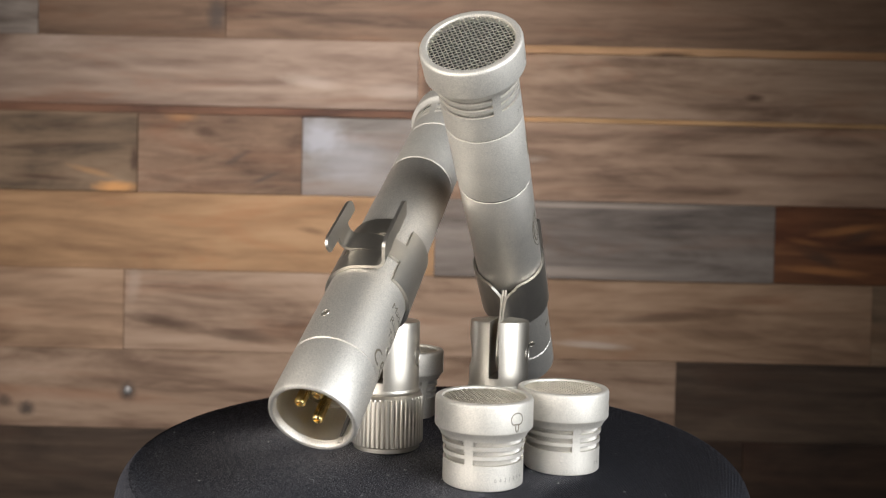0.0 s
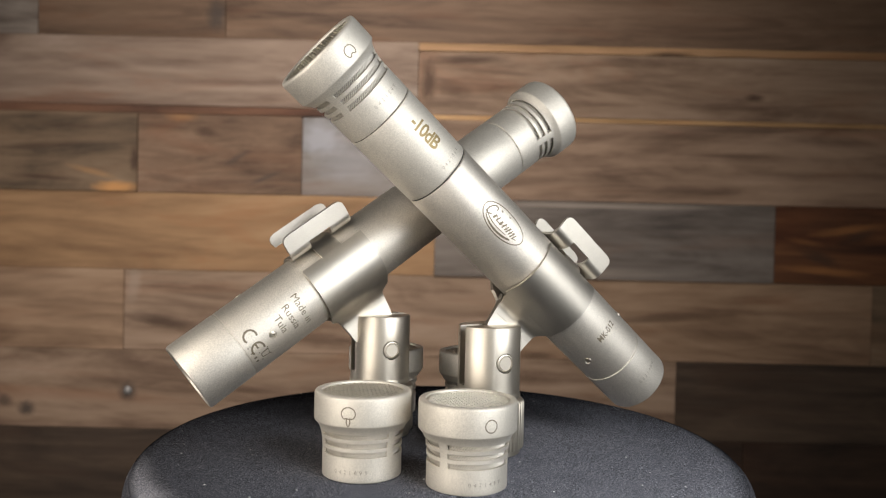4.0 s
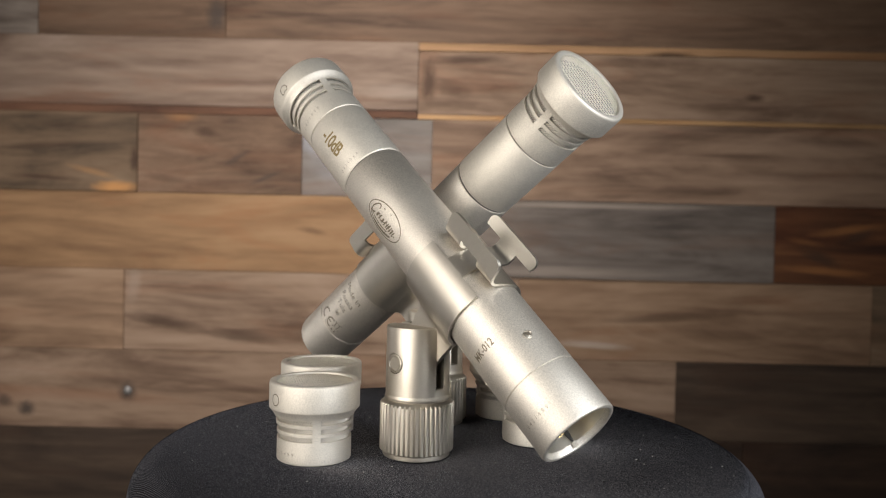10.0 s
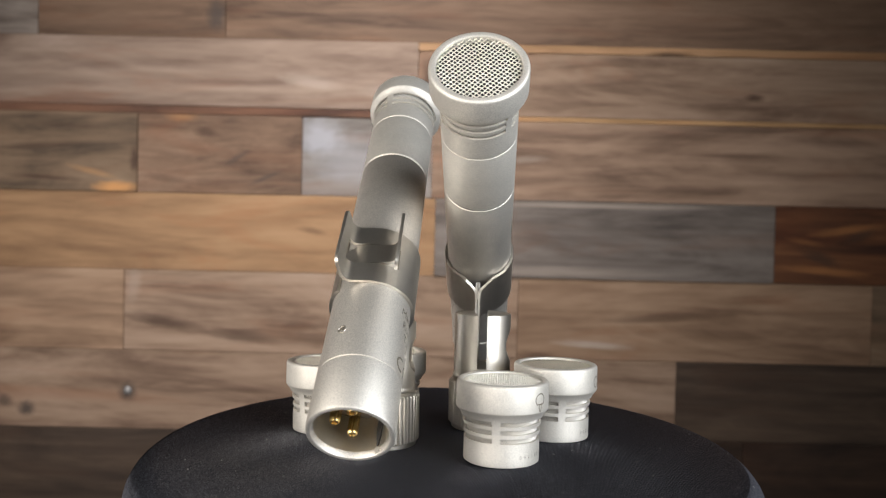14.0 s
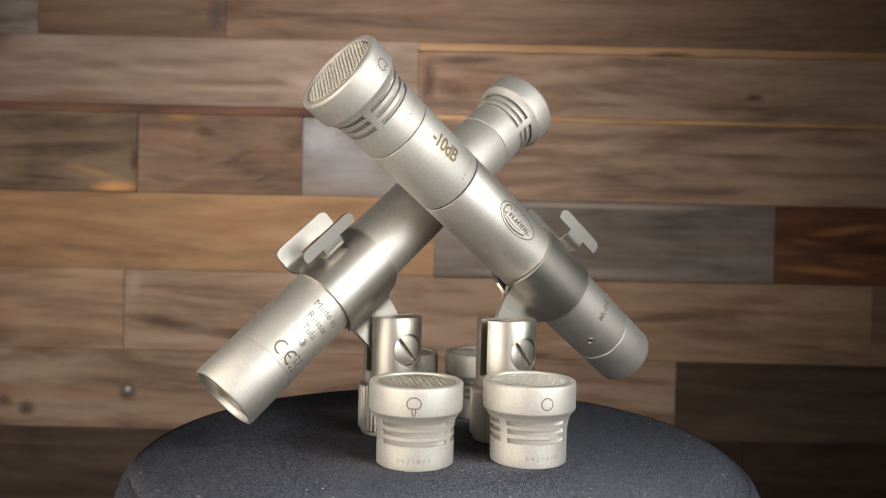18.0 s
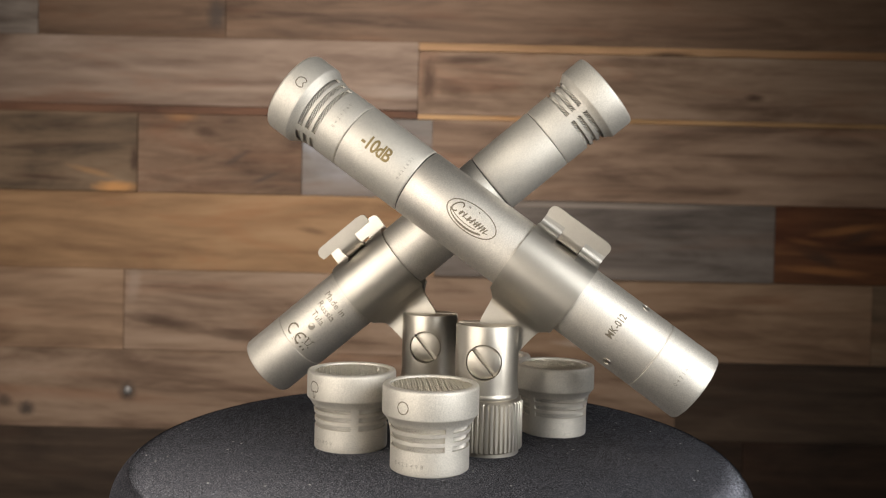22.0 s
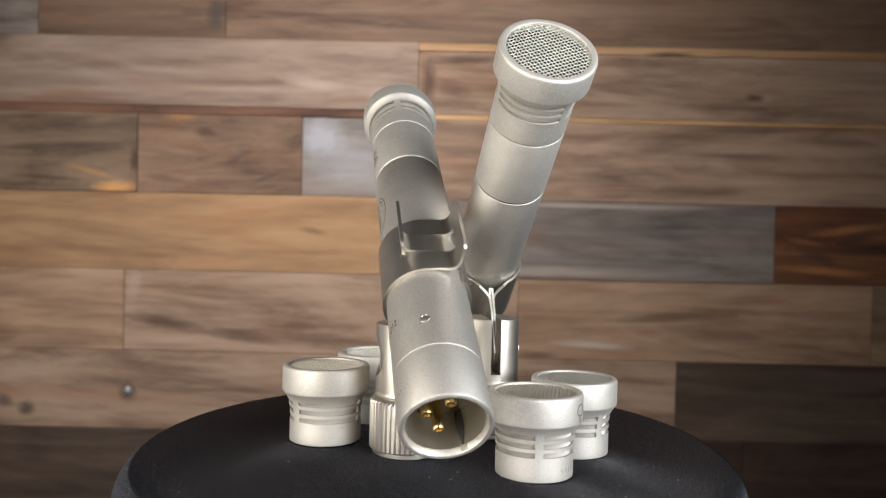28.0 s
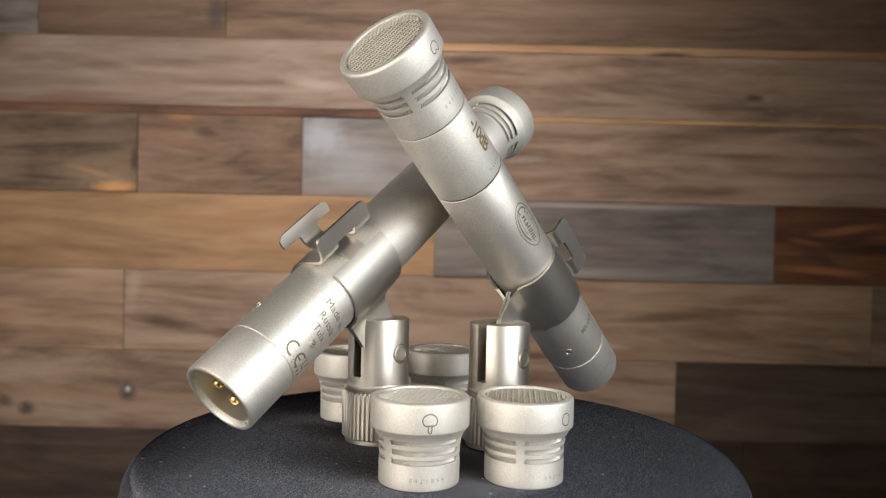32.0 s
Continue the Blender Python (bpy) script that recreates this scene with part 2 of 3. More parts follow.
def lettering(text, size, spacing=1.0, rotate=0.0, width=1.0, bold=0.0):
    """Flat letters as a bmesh, in mm, centred; rotate: degrees in their plane."""
    cu = bpy.data.curves.new("letters", "FONT")
    cu.body, cu.size, cu.space_character, cu.align_x, cu.align_y = text, size, spacing, "CENTER", "CENTER"
    cu.offset = bold
    cu.resolution_u = 3
    ob = bpy.data.objects.new("letters", cu)
    me = bpy.data.meshes.new_from_object(ob)
    bm = bmesh.new()
    bm.from_mesh(me)
    bpy.data.objects.remove(ob)
    bpy.data.meshes.remove(me)
    bmesh.ops.triangulate(bm, faces=bm.faces)
    long_edges = [e for e in bm.edges if e.calc_length() > 0.7]
    if long_edges:
        bmesh.ops.subdivide_edges(bm, edges=long_edges, cuts=2)
        bmesh.ops.triangulate(bm, faces=bm.faces)
    c, s = math.cos(radians(rotate)), math.sin(radians(rotate))
    for v in bm.verts:
        x, y = v.co.x * width, v.co.y
        v.co = Vector((c * x - s * y, s * x + c * y, 0))
    return bm


def stroke(bm, points, width):
    """A flat line of some width through points (u, v) in mm."""
    k = len(points)
    left, right = [], []
    for i, p in enumerate(points):
        a, b = points[max(i - 1, 0)], points[min(i + 1, k - 1)]
        d = Vector((b[0] - a[0], b[1] - a[1]))
        d = d.normalized() if d.length > 1e-9 else Vector((1, 0))
        left.append(bm.verts.new((p[0] - d.y * width / 2, p[1] + d.x * width / 2, 0)))
        right.append(bm.verts.new((p[0] + d.y * width / 2, p[1] - d.x * width / 2, 0)))
    for i in range(k - 1):
        bm.faces.new((left[i], right[i], right[i + 1], left[i + 1]))
    return bm


def arc(cx, cy, rx, ry, a0, a1, n=24, tilt=0.0):
    c, s = math.cos(radians(tilt)), math.sin(radians(tilt))
    out = []
    for i in range(n + 1):
        a = radians(a0 + (a1 - a0) * i / n)
        x, y = rx * math.cos(a), ry * math.sin(a)
        out.append((cx + c * x - s * y, cy + s * x + c * y))
    return out


# ---- the place: boarded wall, floor, plain closing walls ----
WALL_Y = 0.75
ROWS = [495, 395, 297, 202, 104, 7, -94, -193, -291, -390, -450]   # board edges over the cloth top, mm
JOINTS = {0: [-120, 420], 1: [-511, -278], 2: [-37], 3: [-385, -180, -18], 4: [-12, 412], 5: [-400, 94, 537], 6: [294], 7: [-210, 380], 8: [90], 9: [-300, 240]}
BROWN = ((0.068, 0.037, 0.021), (0.150, 0.088, 0.052), (0.235, 0.148, 0.094))
GREY = ((0.095, 0.070, 0.053), (0.20, 0.158, 0.128), (0.29, 0.24, 0.20))
ORANGE = ((0.185, 0.098, 0.044), (0.285, 0.158, 0.073), (0.37, 0.215, 0.108))
# DARK and RED also hold the light's fading towards the right
DARK = ((0.013, 0.007, 0.004), (0.034, 0.018, 0.010), (0.066, 0.036, 0.019))
RED = ((0.03, 0.010, 0.004), (0.10, 0.036, 0.012), (0.21, 0.085, 0.028))
PINK = ((0.12, 0.074, 0.050), (0.215, 0.146, 0.104), (0.31, 0.222, 0.168))
SILVER = ((0.10, 0.083, 0.07), (0.165, 0.14, 0.122), (0.225, 0.20, 0.18))
SLATE = ((0.062, 0.048, 0.039), (0.137, 0.109, 0.090), (0.205, 0.170, 0.145))
CLAY = ((0.09, 0.052, 0.032), (0.205, 0.128, 0.082), (0.30, 0.20, 0.135))
UMBER = ((0.052, 0.033, 0.019), (0.138, 0.087, 0.050), (0.205, 0.138, 0.084))
COCOA = ((0.022, 0.013, 0.008), (0.050, 0.031, 0.019), (0.09, 0.058, 0.036))
RUST = ((0.05, 0.022, 0.012), (0.13, 0.058, 0.03), (0.2, 0.095, 0.05))
LIT_EDGE = ((0.17, 0.09, 0.035), (0.34, 0.195, 0.085), (0.42, 0.25, 0.115))
TAUPE = ((0.10, 0.056, 0.033), (0.23, 0.147, 0.094), (0.33, 0.228, 0.158))
TAN = ((0.13, 0.073, 0.040), (0.235, 0.142, 0.083), (0.33, 0.215, 0.135))
BOARDS = {0: [BROWN, PINK, DARK], 1: [GREY, BROWN, BROWN], 2: [PINK, TAUPE], 3: [UMBER, BROWN, SILVER, CLAY], 4: [ORANGE, SLATE, RED],
          5: [TAN, TAUPE, TAN, UMBER], 6: [TAUPE, COCOA], 7: [COCOA, DARK, DARK], 8: [BROWN, DARK], 9: [DARK, BROWN, DARK]}


def box(bm, x0, x1, y0, y1, z0, z1, bevel=0.0):
    made = bmesh.ops.create_cube(bm, size=1.0)
    vs = made["verts"]
    for v in vs:
        v.co = Vector(((x0 + x1) / 2 + v.co.x * (x1 - x0), (y0 + y1) / 2 + v.co.y * (y1 - y0), (z0 + z1) / 2 + v.co.z * (z1 - z0)))
    if bevel:
        es = list({e for v in vs for e in v.link_edges})
        bmesh.ops.bevel(bm, geom=es, offset=bevel, segments=2, affect="EDGES")
    return bm


HALF = 0.95
EMBER = (0.30, 0.125, 0.04)
SOOT, UMBRA, FLAME, PALE, FROST = (0.05, 0.036, 0.028), (0.045, 0.022, 0.012), (0.46, 0.22, 0.075), (0.36, 0.29, 0.235), (0.31, 0.305, 0.32)
# knots, stains and a painted edge highlight: x and height over the cloth top, half sizes (mm), tilt, colour, strength
MARKS = [(-289, 327, 16, 26, 0, SOOT, 0.85), (-411, 110, 36, 9, 0, FLAME, 0.9), (-440, 128, 40, 5, 14, FLAME, 0.28), (-388, 145, 8, 22, 0, UMBRA, 0.85),
         (-330, 200, 26, 10, 0, FLAME, 0.25), (-350, -57, 64, 11, 9, UMBRA, 0.8), (-250, -74, 62, 10, 6, UMBRA, 0.7), (-388, -10, 12, 30, 6, PALE, 0.3),
         # the first pale line paints the highlight on the slate board's top bevel
         (190, 99, 200, 4, 0, PALE, 0.5), (150, 16, 150, 8, 0, PALE, 0.35), (60, 60, 60, 14, 0, PALE, 0.2), (505, 76, 60, 7, -8, EMBER, 0.5), (480, 24, 66, 7, 4, EMBER, 0.5), (450, 60, 30, 5, 10, EMBER, 0.3),
         (-520, -170, 14, 12, 0, SOOT, 0.9), (-548, -160, 14, 10, 20, SOOT, 0.7), (-393, -146, 15, 16, 0, SOOT, 0.85), (382, 238, 16, 6, 0, UMBRA, 0.85), (-24, 250, 13, 34, 0, UMBRA, 0.8), (22, 277, 64, 8, -2, UMBRA, 0.8), (2, 243, 34, 13, 14, UMBRA, 0.5), (70, 262, 60, 4, 3, UMBRA, 0.5),
         (-158, 178, 40, 30, 0, FROST, 0.7), (-120, 150, 60, 40, 0, FROST, 0.35), (-270, 118, 60, 5, -4, UMBRA, 0.4), (-350, 122, 40, 6, 8, UMBRA, 0.4),
         (-500, 160, 70, 6, -4, UMBRA, 0.5), (-470, 185, 60, 4, 2, UMBRA, 0.4),
         (275, 289, 40, 4, 0, UMBRA, 0.8), (190, -75, 62, 6, 3, PALE, 0.75), (270, -40, 80, 7, -3, UMBRA, 0.55), (120, -90, 30, 6, 0, UMBRA, 0.6),
         (470, 40, 34, 10, 20, UMBRA, 0.8), (520, 70, 26, 8, -20, UMBRA, 0.7), (100, 155, 36, 6, -4, PALE, 0.35), (-500, 120, 60, 4, 3, UMBRA, 0.7),
         (-260, 150, 22, 5, -30, SOOT, 0.6), (-225, 125, 30, 4, -24, SOOT, 0.6), (-300, 180, 20, 9, 10, UMBRA, 0.7), (-165, 60, 24, 5, 10, UMBRA, 0.45),
         (360, 165, 90, 4, 0, UMBRA, 0.5), (-60, 235, 60, 12, 0, PALE, 0.4), (-170, 245, 50, 10, 8, PALE, 0.4)]
rnd = random.Random(7)
dim_paint = plain("ceiling_paint", (0.025, 0.022, 0.02), 0.9)
plaster = plain("wall_paint", (0.16, 0.15, 0.14), 0.9)
bm = box(bmesh.new(), -1.8, 1.8, WALL_Y + 0.012, WALL_Y + 0.10, 0.0, 1.6)
wall_back = tagged(link_mesh("wall_back", bm, plain("wall_board", (0.03, 0.02, 0.014), 0.9), smooth=False),
                   "wall clad in mixed reclaimed wooden boards", "wall", kind="structure")
seed = 0
STRIP = -37          # right of this joint run a narrow strip and a strip added as a lit edge
specs = []
for row in range(len(ROWS) - 1):
    xs = [-HALF * 1000] + JOINTS[row] + [HALF * 1000]
    for k, (xa, xb) in enumerate(zip(xs, xs[1:])):
        z1, z0 = ROWS[row], ROWS[row + 1]
        if row == 2:
            z1, z0 = (287, 208) if k == 1 else (z1, 212)
        specs.append((xa, xb, z0, z1, BOARDS[row][k]))
# the 6 mm strip paints an orange edge highlight under the right-hand board
specs += [(STRIP, 950, 287, 297, ORANGE), (STRIP, 950, 202, 208, LIT_EDGE), (-950, STRIP, 202, 212, RUST)]
for xa, xb, z0, z1, (low, mid, high) in specs:
    seed += 1
    w = rnd.uniform(0.9, 1.1)
    mat = wood("board_wood", *[tuple((0.95 * c + 0.05 * (0.3 * t[0] + 0.6 * t[1] + 0.1 * t[2])) * w for c in t) for t in (low, mid, high)], seed,
               [(x * MM, TOP + z * MM, rx * MM, rz * MM, tilt, tint, k) for x, z, rx, rz, tilt, tint, k in MARKS if xa <= x <= xb and z0 <= z <= z1],
               0.35 if (xa, z1) == (-385, 202) else 0.0)
    proud = rnd.uniform(0.0, 0.0035)
    bm = box(bmesh.new(), xa * MM + 0.0002, xb * MM - 0.0002, WALL_Y - proud, WALL_Y + 0.0119, z0 * MM + TOP + 0.0002, z1 * MM + TOP - 0.0002, 0.0005)
    part("plank", bm, mat, wall_back, smooth=False)

bm = box(bmesh.new(), -1.8, 1.8, -1.9, WALL_Y + 0.1, -0.05, 0.0)
tagged(link_mesh("floor", bm, plain("floor_dark", (0.06, 0.05, 0.045), 0.6), smooth=False), "dark plain floor", "floor", kind="structure")
for name, b in (("wall_left", (-1.9, -1.8, -1.9, WALL_Y + 0.1, 0, 1.6)), ("wall_right", (1.8, 1.9, -1.9, WALL_Y + 0.1, 0, 1.6)),
                ("wall_front", (-1.8, 1.8, -2.0, -1.9, 0, 1.6)), ("ceiling", (-1.9, 1.9, -2.0, WALL_Y + 0.1, 1.6, 1.7))):
    ob = link_mesh(name, box(bmesh.new(), *b), dim_paint if name == "ceiling" else plaster, smooth=False)
    tagged(ob, "plain painted " + ("ceiling" if name == "ceiling" else "wall"), "ceiling" if name == "ceiling" else "wall", kind="structure")

# a round screw head in the boards
bm = lathe(bmesh.new(), [(0, 2.0), (2.0, 1.8), (4.0, 1.2), (5.2, 0.0)], 32)
part("screw_head", bm, satin("old_screw", (0.30, 0.285, 0.27), 0.58, 0.4, metal=0.8), wall_back, "round steel screw head", local=pose(-0.393, WALL_Y - 0.003, TOP - 0.145, 90, 0, 0))

# ---- the turning stand ----
TURNING = []          # (thing, pose at the start)


def turning(thing, m):
    thing.matrix_basis = m
    TURNING.append((thing, m.copy()))


def cloth_z(x, y):
    """Unevenness of the cloth top, mm."""
    r = math.hypot(x, y)
    k = max(0.0, 1 - (r / 80.0) ** 2)
    return k * 1.15 * (-0.036 * x + 0.016 * y)


EDGE = 9.0           # roundness of the rim, mm


def rim(a):
    return 88.0 + 2.2 * math.cos(a - radians(130))


def top_z(x, y):
    """Height of the cloth over (x, y), mm, down to the rim."""
    r, a = math.hypot(x, y), math.atan2(y, x)
    R = rim(a)
    dome = -1.6 * max(0.0, min(1.0, (r - 45) / 45.0)) ** 2
    k = max(0.0, r - (R - EDGE))
    edge = -EDGE + math.sqrt(max(EDGE * EDGE - min(k, EDGE) ** 2, 0.0))
    return cloth_z(x, y) + dome + edge


def ribbed_top():
    """The top of the cloth, woven in fine ribs that all run one way."""
    period, Rg = RIB_PITCH, 85.4
    step = period / 6
    nu, nv = int(Rg / step) - 2, 150
    ca, sa = math.cos(radians(-RIB_TURN)), math.sin(radians(-RIB_TURN))
    wob = random.Random(3)
    verts, faces = [], []
    for i in range(-nu, nu + 1):
        u = i * step
        half = math.sqrt(Rg * Rg - u * u)
        lift = 0.135 * math.cos(2 * math.pi * u / period)
        for q in range(nv + 1):
            v = -half + 2 * half * q / nv
            x, y = ca * u - sa * v, sa * u + ca * v
            fade = min(1.0, (half - abs(v)) / 0.7 + 0.05)
            z = top_z(x, y) + lift * fade * (0.8 + 0.10 * noise.noise((x * 0.12, y * 0.12, 0.0)) + 0.28 * noise.noise((x * 1.1, y * 1.1, 5.0)))
            verts.append((x * MM, y * MM, z * MM))
    w = nv + 1
    for i in range(2 * nu):
        for q in range(nv):
            a = i * w + q
            faces.append((a, a + 1, a + w + 1, a + w))
    me = bpy.data.meshes.new("cloth_top")
    me.from_pydata(verts, [], faces)
    me.polygons.foreach_set("use_smooth", [True] * len(me.polygons))
    me.update()
    me.materials.append(cloth)
    if me.polygons[0].normal.z < 0:
        me.flip_normals()
    return me


def draped_stand():
    n = 300
    bm = bmesh.new()
    rings = []
    rows = [("in", 80.0), ("in", 83.4)] + [("edge", i) for i in range(13)] + [("fall", z) for z in (-14, -18, -24, -32, -45, -70, -110, -160, -220, -290, -360, -430, -447.5)]
    for kind, val in rows:
        ring = []
        for i in range(n):
            a = 2 * math.pi * i / n
            R = rim(a)
            if kind == "in":
                r = val
                z = top_z(r * math.cos(a), r * math.sin(a)) - 0.6
            elif kind == "edge":
                s0 = math.asin(max(0.0, (83.6 - (R - EDGE)) / EDGE))
                b = s0 + (math.pi / 2 - s0) * val / 12
                r = R - EDGE + EDGE * math.sin(b)
                z = top_z(r * math.cos(a), r * math.sin(a)) - 0.4 * max(0.0, min(1.0, (86.2 - r) / 1.8))
            else:
                depth = -val - EDGE
                amp = min(depth / 60.0, 1.0)
                fold = amp * (3.0 * math.sin(7 * a + 0.6) + 2.2 * math.sin(11 * a + 2.0) + 1.3 * math.sin(19 * a + 1.0))
                r, z = R + fold + min(0.07 * max(0.0, depth - 10), 20), val
            ring.append(bm.verts.new((r * math.cos(a) * MM, r * math.sin(a) * MM, z * MM)))
        rings.append(ring)
    for a, b in zip(rings, rings[1:]):
        for i in range(n):
            j = (i + 1) % n
            bm.faces.new((a[i], a[j], b[j], b[i]))
    root = new("turntable_stand")
    tagged(root, "round turning stand draped in black ribbed cloth with lint", "turntable")
    part("drape", bm, cloth_side, root, local=pose(0, 0, TOP + LIFT * MM))
    top = new("cloth_top", ribbed_top())
    top.parent, top.matrix_basis = root, pose(0, 0, TOP + LIFT * MM)
    core = lathe(bmesh.new(), [(0, -20), (70, -20), (70, -449.5), (0, -449.5)], 64)
    part("core", core, groove_dark, root, local=pose(0, 0, TOP))
    return root


turning(draped_stand(), Matrix())


# ---- capsules ----
def woven_grille():
    """A disc of woven wire."""
    bm = bmesh.new()
    R, pitch, r, lift = 10.2, 1.0, 0.13, 0.12
    k = int(R / pitch)
    for way in (0, 1):
        for q in range(-k, k + 1):
            c = q * pitch
            half = math.sqrt(max(R * R - c * c, 0.01))
            steps = max(4, int(2 * half / (pitch / 2)))
            pts = []
            for i in range(steps + 1):
                s = -half + 2 * half * i / steps
                z = lift * math.cos(math.pi * (s / pitch + q + way))
                z = z if way == 0 else -lift * math.cos(math.pi * (s / pitch + q + 1))
                pts.append(Vector((s, c, z) if way == 0 else (c, s, z)) * MM)
            tube(bm, pts, r * MM, 5)
    me = bpy.data.meshes.new("grille")
    for f in bm.faces:
        f.smooth = True
    bm.to_mesh(me)
    bm.free()
    me.materials.append(wire_metal)
    return me


GRILLE = woven_grille()
SLOT_ROWS = [(7.5, 8.85), (9.75, 11.1), (12.0, 13.3)]


def capsule_shell(foot):
    """Shell with three rows of three slots under a wider head; foot: height at which it begins, mm."""
    prof = [(9.6, foot), (9.95, foot + 0.25), (10.0, foot + 0.6), (10.0, 3.5)]
    for (a, b), (ra, rb) in zip(SLOT_ROWS, ((10.0, 10.0), (10.05, 10.18), (10.33, 10.7))):
        prof += [(ra, a), (rb, b)]
    prof += [(10.85, 13.7), (11.15, 14.2), (11.6, 14.8), (12.0, 15.25), (12.15, 15.45), (12.2, 15.7), (12.2, 21.75), (12.1, 22.2), (11.85, 22.5), (11.55, 22.6), (10.75, 22.6), (10.45, 22.5), (10.32, 22.25), (10.3, 21.2)]
    slot_rows = {4, 6, 8}

    def skip(angle, row):
        if row not in slot_rows:
            return False
        d = (angle + 60) % 120 - 60
        return abs(d) < 54
    bm = lathe(bmesh.new(), prof, 120, skip=skip)
    return bm


def capsule_meshes(foot):
    bm = capsule_shell(foot)
    bmesh.ops.recalc_face_normals(bm, faces=bm.faces)
    bmesh.ops.solidify(bm, geom=bm.faces[:], thickness=0.55 * MM)
    bmesh.ops.recalc_face_normals(bm, faces=bm.faces)
    for f in bm.faces:
        f.smooth = True
    me = bpy.data.meshes.new("shell")
    bm.to_mesh(me)
    bm.free()
    me.materials.append(rough_metal)
    me.set_sharp_from_angle(angle=radians(35))
    # inner lining of slanting strands behind the slots
    bm = bmesh.new()
    k = 92
    for i in range(k):
        a0 = 2 * math.pi * i / k
        pts = []
        for s in range(9):
            z = 6.8 + 7.2 * s / 8
            a = a0 + 0.55 * s / 8
            r = 9.08 + 0.75 * max(0.0, (z - 9.0) / 5.0) ** 2
            pts.append(Vector((r * math.cos(a), r * math.sin(a), z)) * MM)
        tube(bm, pts, 0.235 * MM, 6)
    inner = bpy.data.meshes.new("strand_liner")
    bmesh.ops.recalc_face_normals(bm, faces=bm.faces)
    for f in bm.faces:
        f.smooth = True
    bm.to_mesh(inner)
    bm.free()
    inner.materials.append(liner_metal)
    # black body stands in for the shaded hollow behind grille and slots
    bm = lathe(bmesh.new(), [(0, 20.6), (10.2, 20.6), (10.2, 19.8), (8.6, 19.0), (8.6, foot + 1.0), (0, foot + 1.0)], 64)
    bmesh.ops.recalc_face_normals(bm, faces=bm.faces)
    disc = bpy.data.meshes.new("backing")
    bm.to_mesh(disc)
    bm.free()
    disc.materials.append(hollow_black)
    bm = lathe(bmesh.new(), [(0, foot + 0.15), (9.6, foot + 0.15), (9.6, foot), (0, foot)], 48)
    bmesh.ops.recalc_face_normals(bm, faces=bm.faces)
    base = bpy.data.meshes.new("base")
    bm.to_mesh(base)
    bm.free()
    base.materials.append(turned_metal)
    return me, inner, disc, base


SHELLS = {foot: capsule_meshes(foot) for foot in (0.0, LIFT)}     # screwed on, and loose


def symbol(kind):
    bm = bmesh.new()
    if kind == "circle":
        stroke(bm, arc(0, 0, 1.5, 1.5, 0, 360, 32), 0.28)
    elif kind == "mushroom":
        stroke(bm, arc(0, 0.5, 1.75, 1.55, -52, 232, 32), 0.28)
        stroke(bm, [(-1.08, -0.72), (-0.5, -0.62), (0, -0.72), (0.5, -0.62), (1.08, -0.72)], 0.28)
        stroke(bm, [(-0.42, -0.7), (-0.46, -1.6), (-0.25, -2.3), (0, -2.5), (0.25, -2.3), (0.46, -1.6), (0.42, -0.7)], 0.28)
    else:
        pts = []
        for i in range(41):
            a = radians(-90 + 360 * i / 40)
            r = 1.55 * (0.78 - 0.38 * math.sin(a)) + 0.35
            notch = 0.75 * math.exp(-((math.degrees(a) + 90) % 360 - 0) ** 2 / 500.0) + 0.75 * math.exp(-((math.degrees(a) + 90) % 360 - 360) ** 2 / 500.0)
            pts.append(((r * 0.95) * math.cos(a) * 0.95, (r - notch * 1.3) * math.sin(a) + 0.2))
        stroke(bm, pts, 0.28)
    return bm


def capsule_parts(root, local, kind, digits, mesh_turn, foot):
    """Shell, grille, strands, engraved mark and number, under root (a thing or a part)."""
    outer, strands, backing, under = SHELLS[foot]
    shell = new("shell", outer)
    shell.parent, shell.matrix_basis = root, local
    for name, data, lift in (("strand_liner", strands, 0), ("backing", backing, 0), ("base", under, 0), ("grille", GRILLE, 22.0 * MM)):
        ob = new(name, data)
        ob.parent, ob.matrix_basis = root, local @ Matrix.Translation((0, 0, lift)) @ Matrix.Rotation(radians(mesh_turn if name == "grille" else 0), 4, "Z")
        if name == "grille":
            tagged(ob, "fine woven wire grille")
    part("mark", wrap(symbol(kind), 12.23, 0, 18.3), engraved, root, local=local)
    part("number", wrap(lettering(digits, 1.35, 1.95, bold=0.0), 10.03, 0, 4.0), fine_engraving, root, local=local)


def loose_capsule(kind, digits, x, y, z, turn, label):
    root = new("microphone_capsule")
    tagged(root, label, "capsule", "spare capsules on the stand")
    capsule_parts(root, Matrix.Translation((0, 0, -LIFT * MM)), kind, digits, turn * 1.7 + 20, LIFT)
    turning(root, pose(x * MM, y * MM, TOP + (z + LIFT) * MM, 0, 0, turn))
    return root


MUSH = "satin nickel capsule with grille, mushroom mark, standing on black cloth"
RING = "satin nickel capsule with grille, circle mark, standing on black cloth"
loose_capsule("circle", "0421499", 32.7, -20.5, -1.35, -17, RING)
loose_capsule("mushroom", "0421899", 10.8, -36.3, -0.8, -53, MUSH)
loose_capsule("circle", "0421498", -33.3, 5.3, 1.3, 143, RING)
loose_capsule("mushroom", "0421800", -11.6, 25.8, 0.9, 127, MUSH)


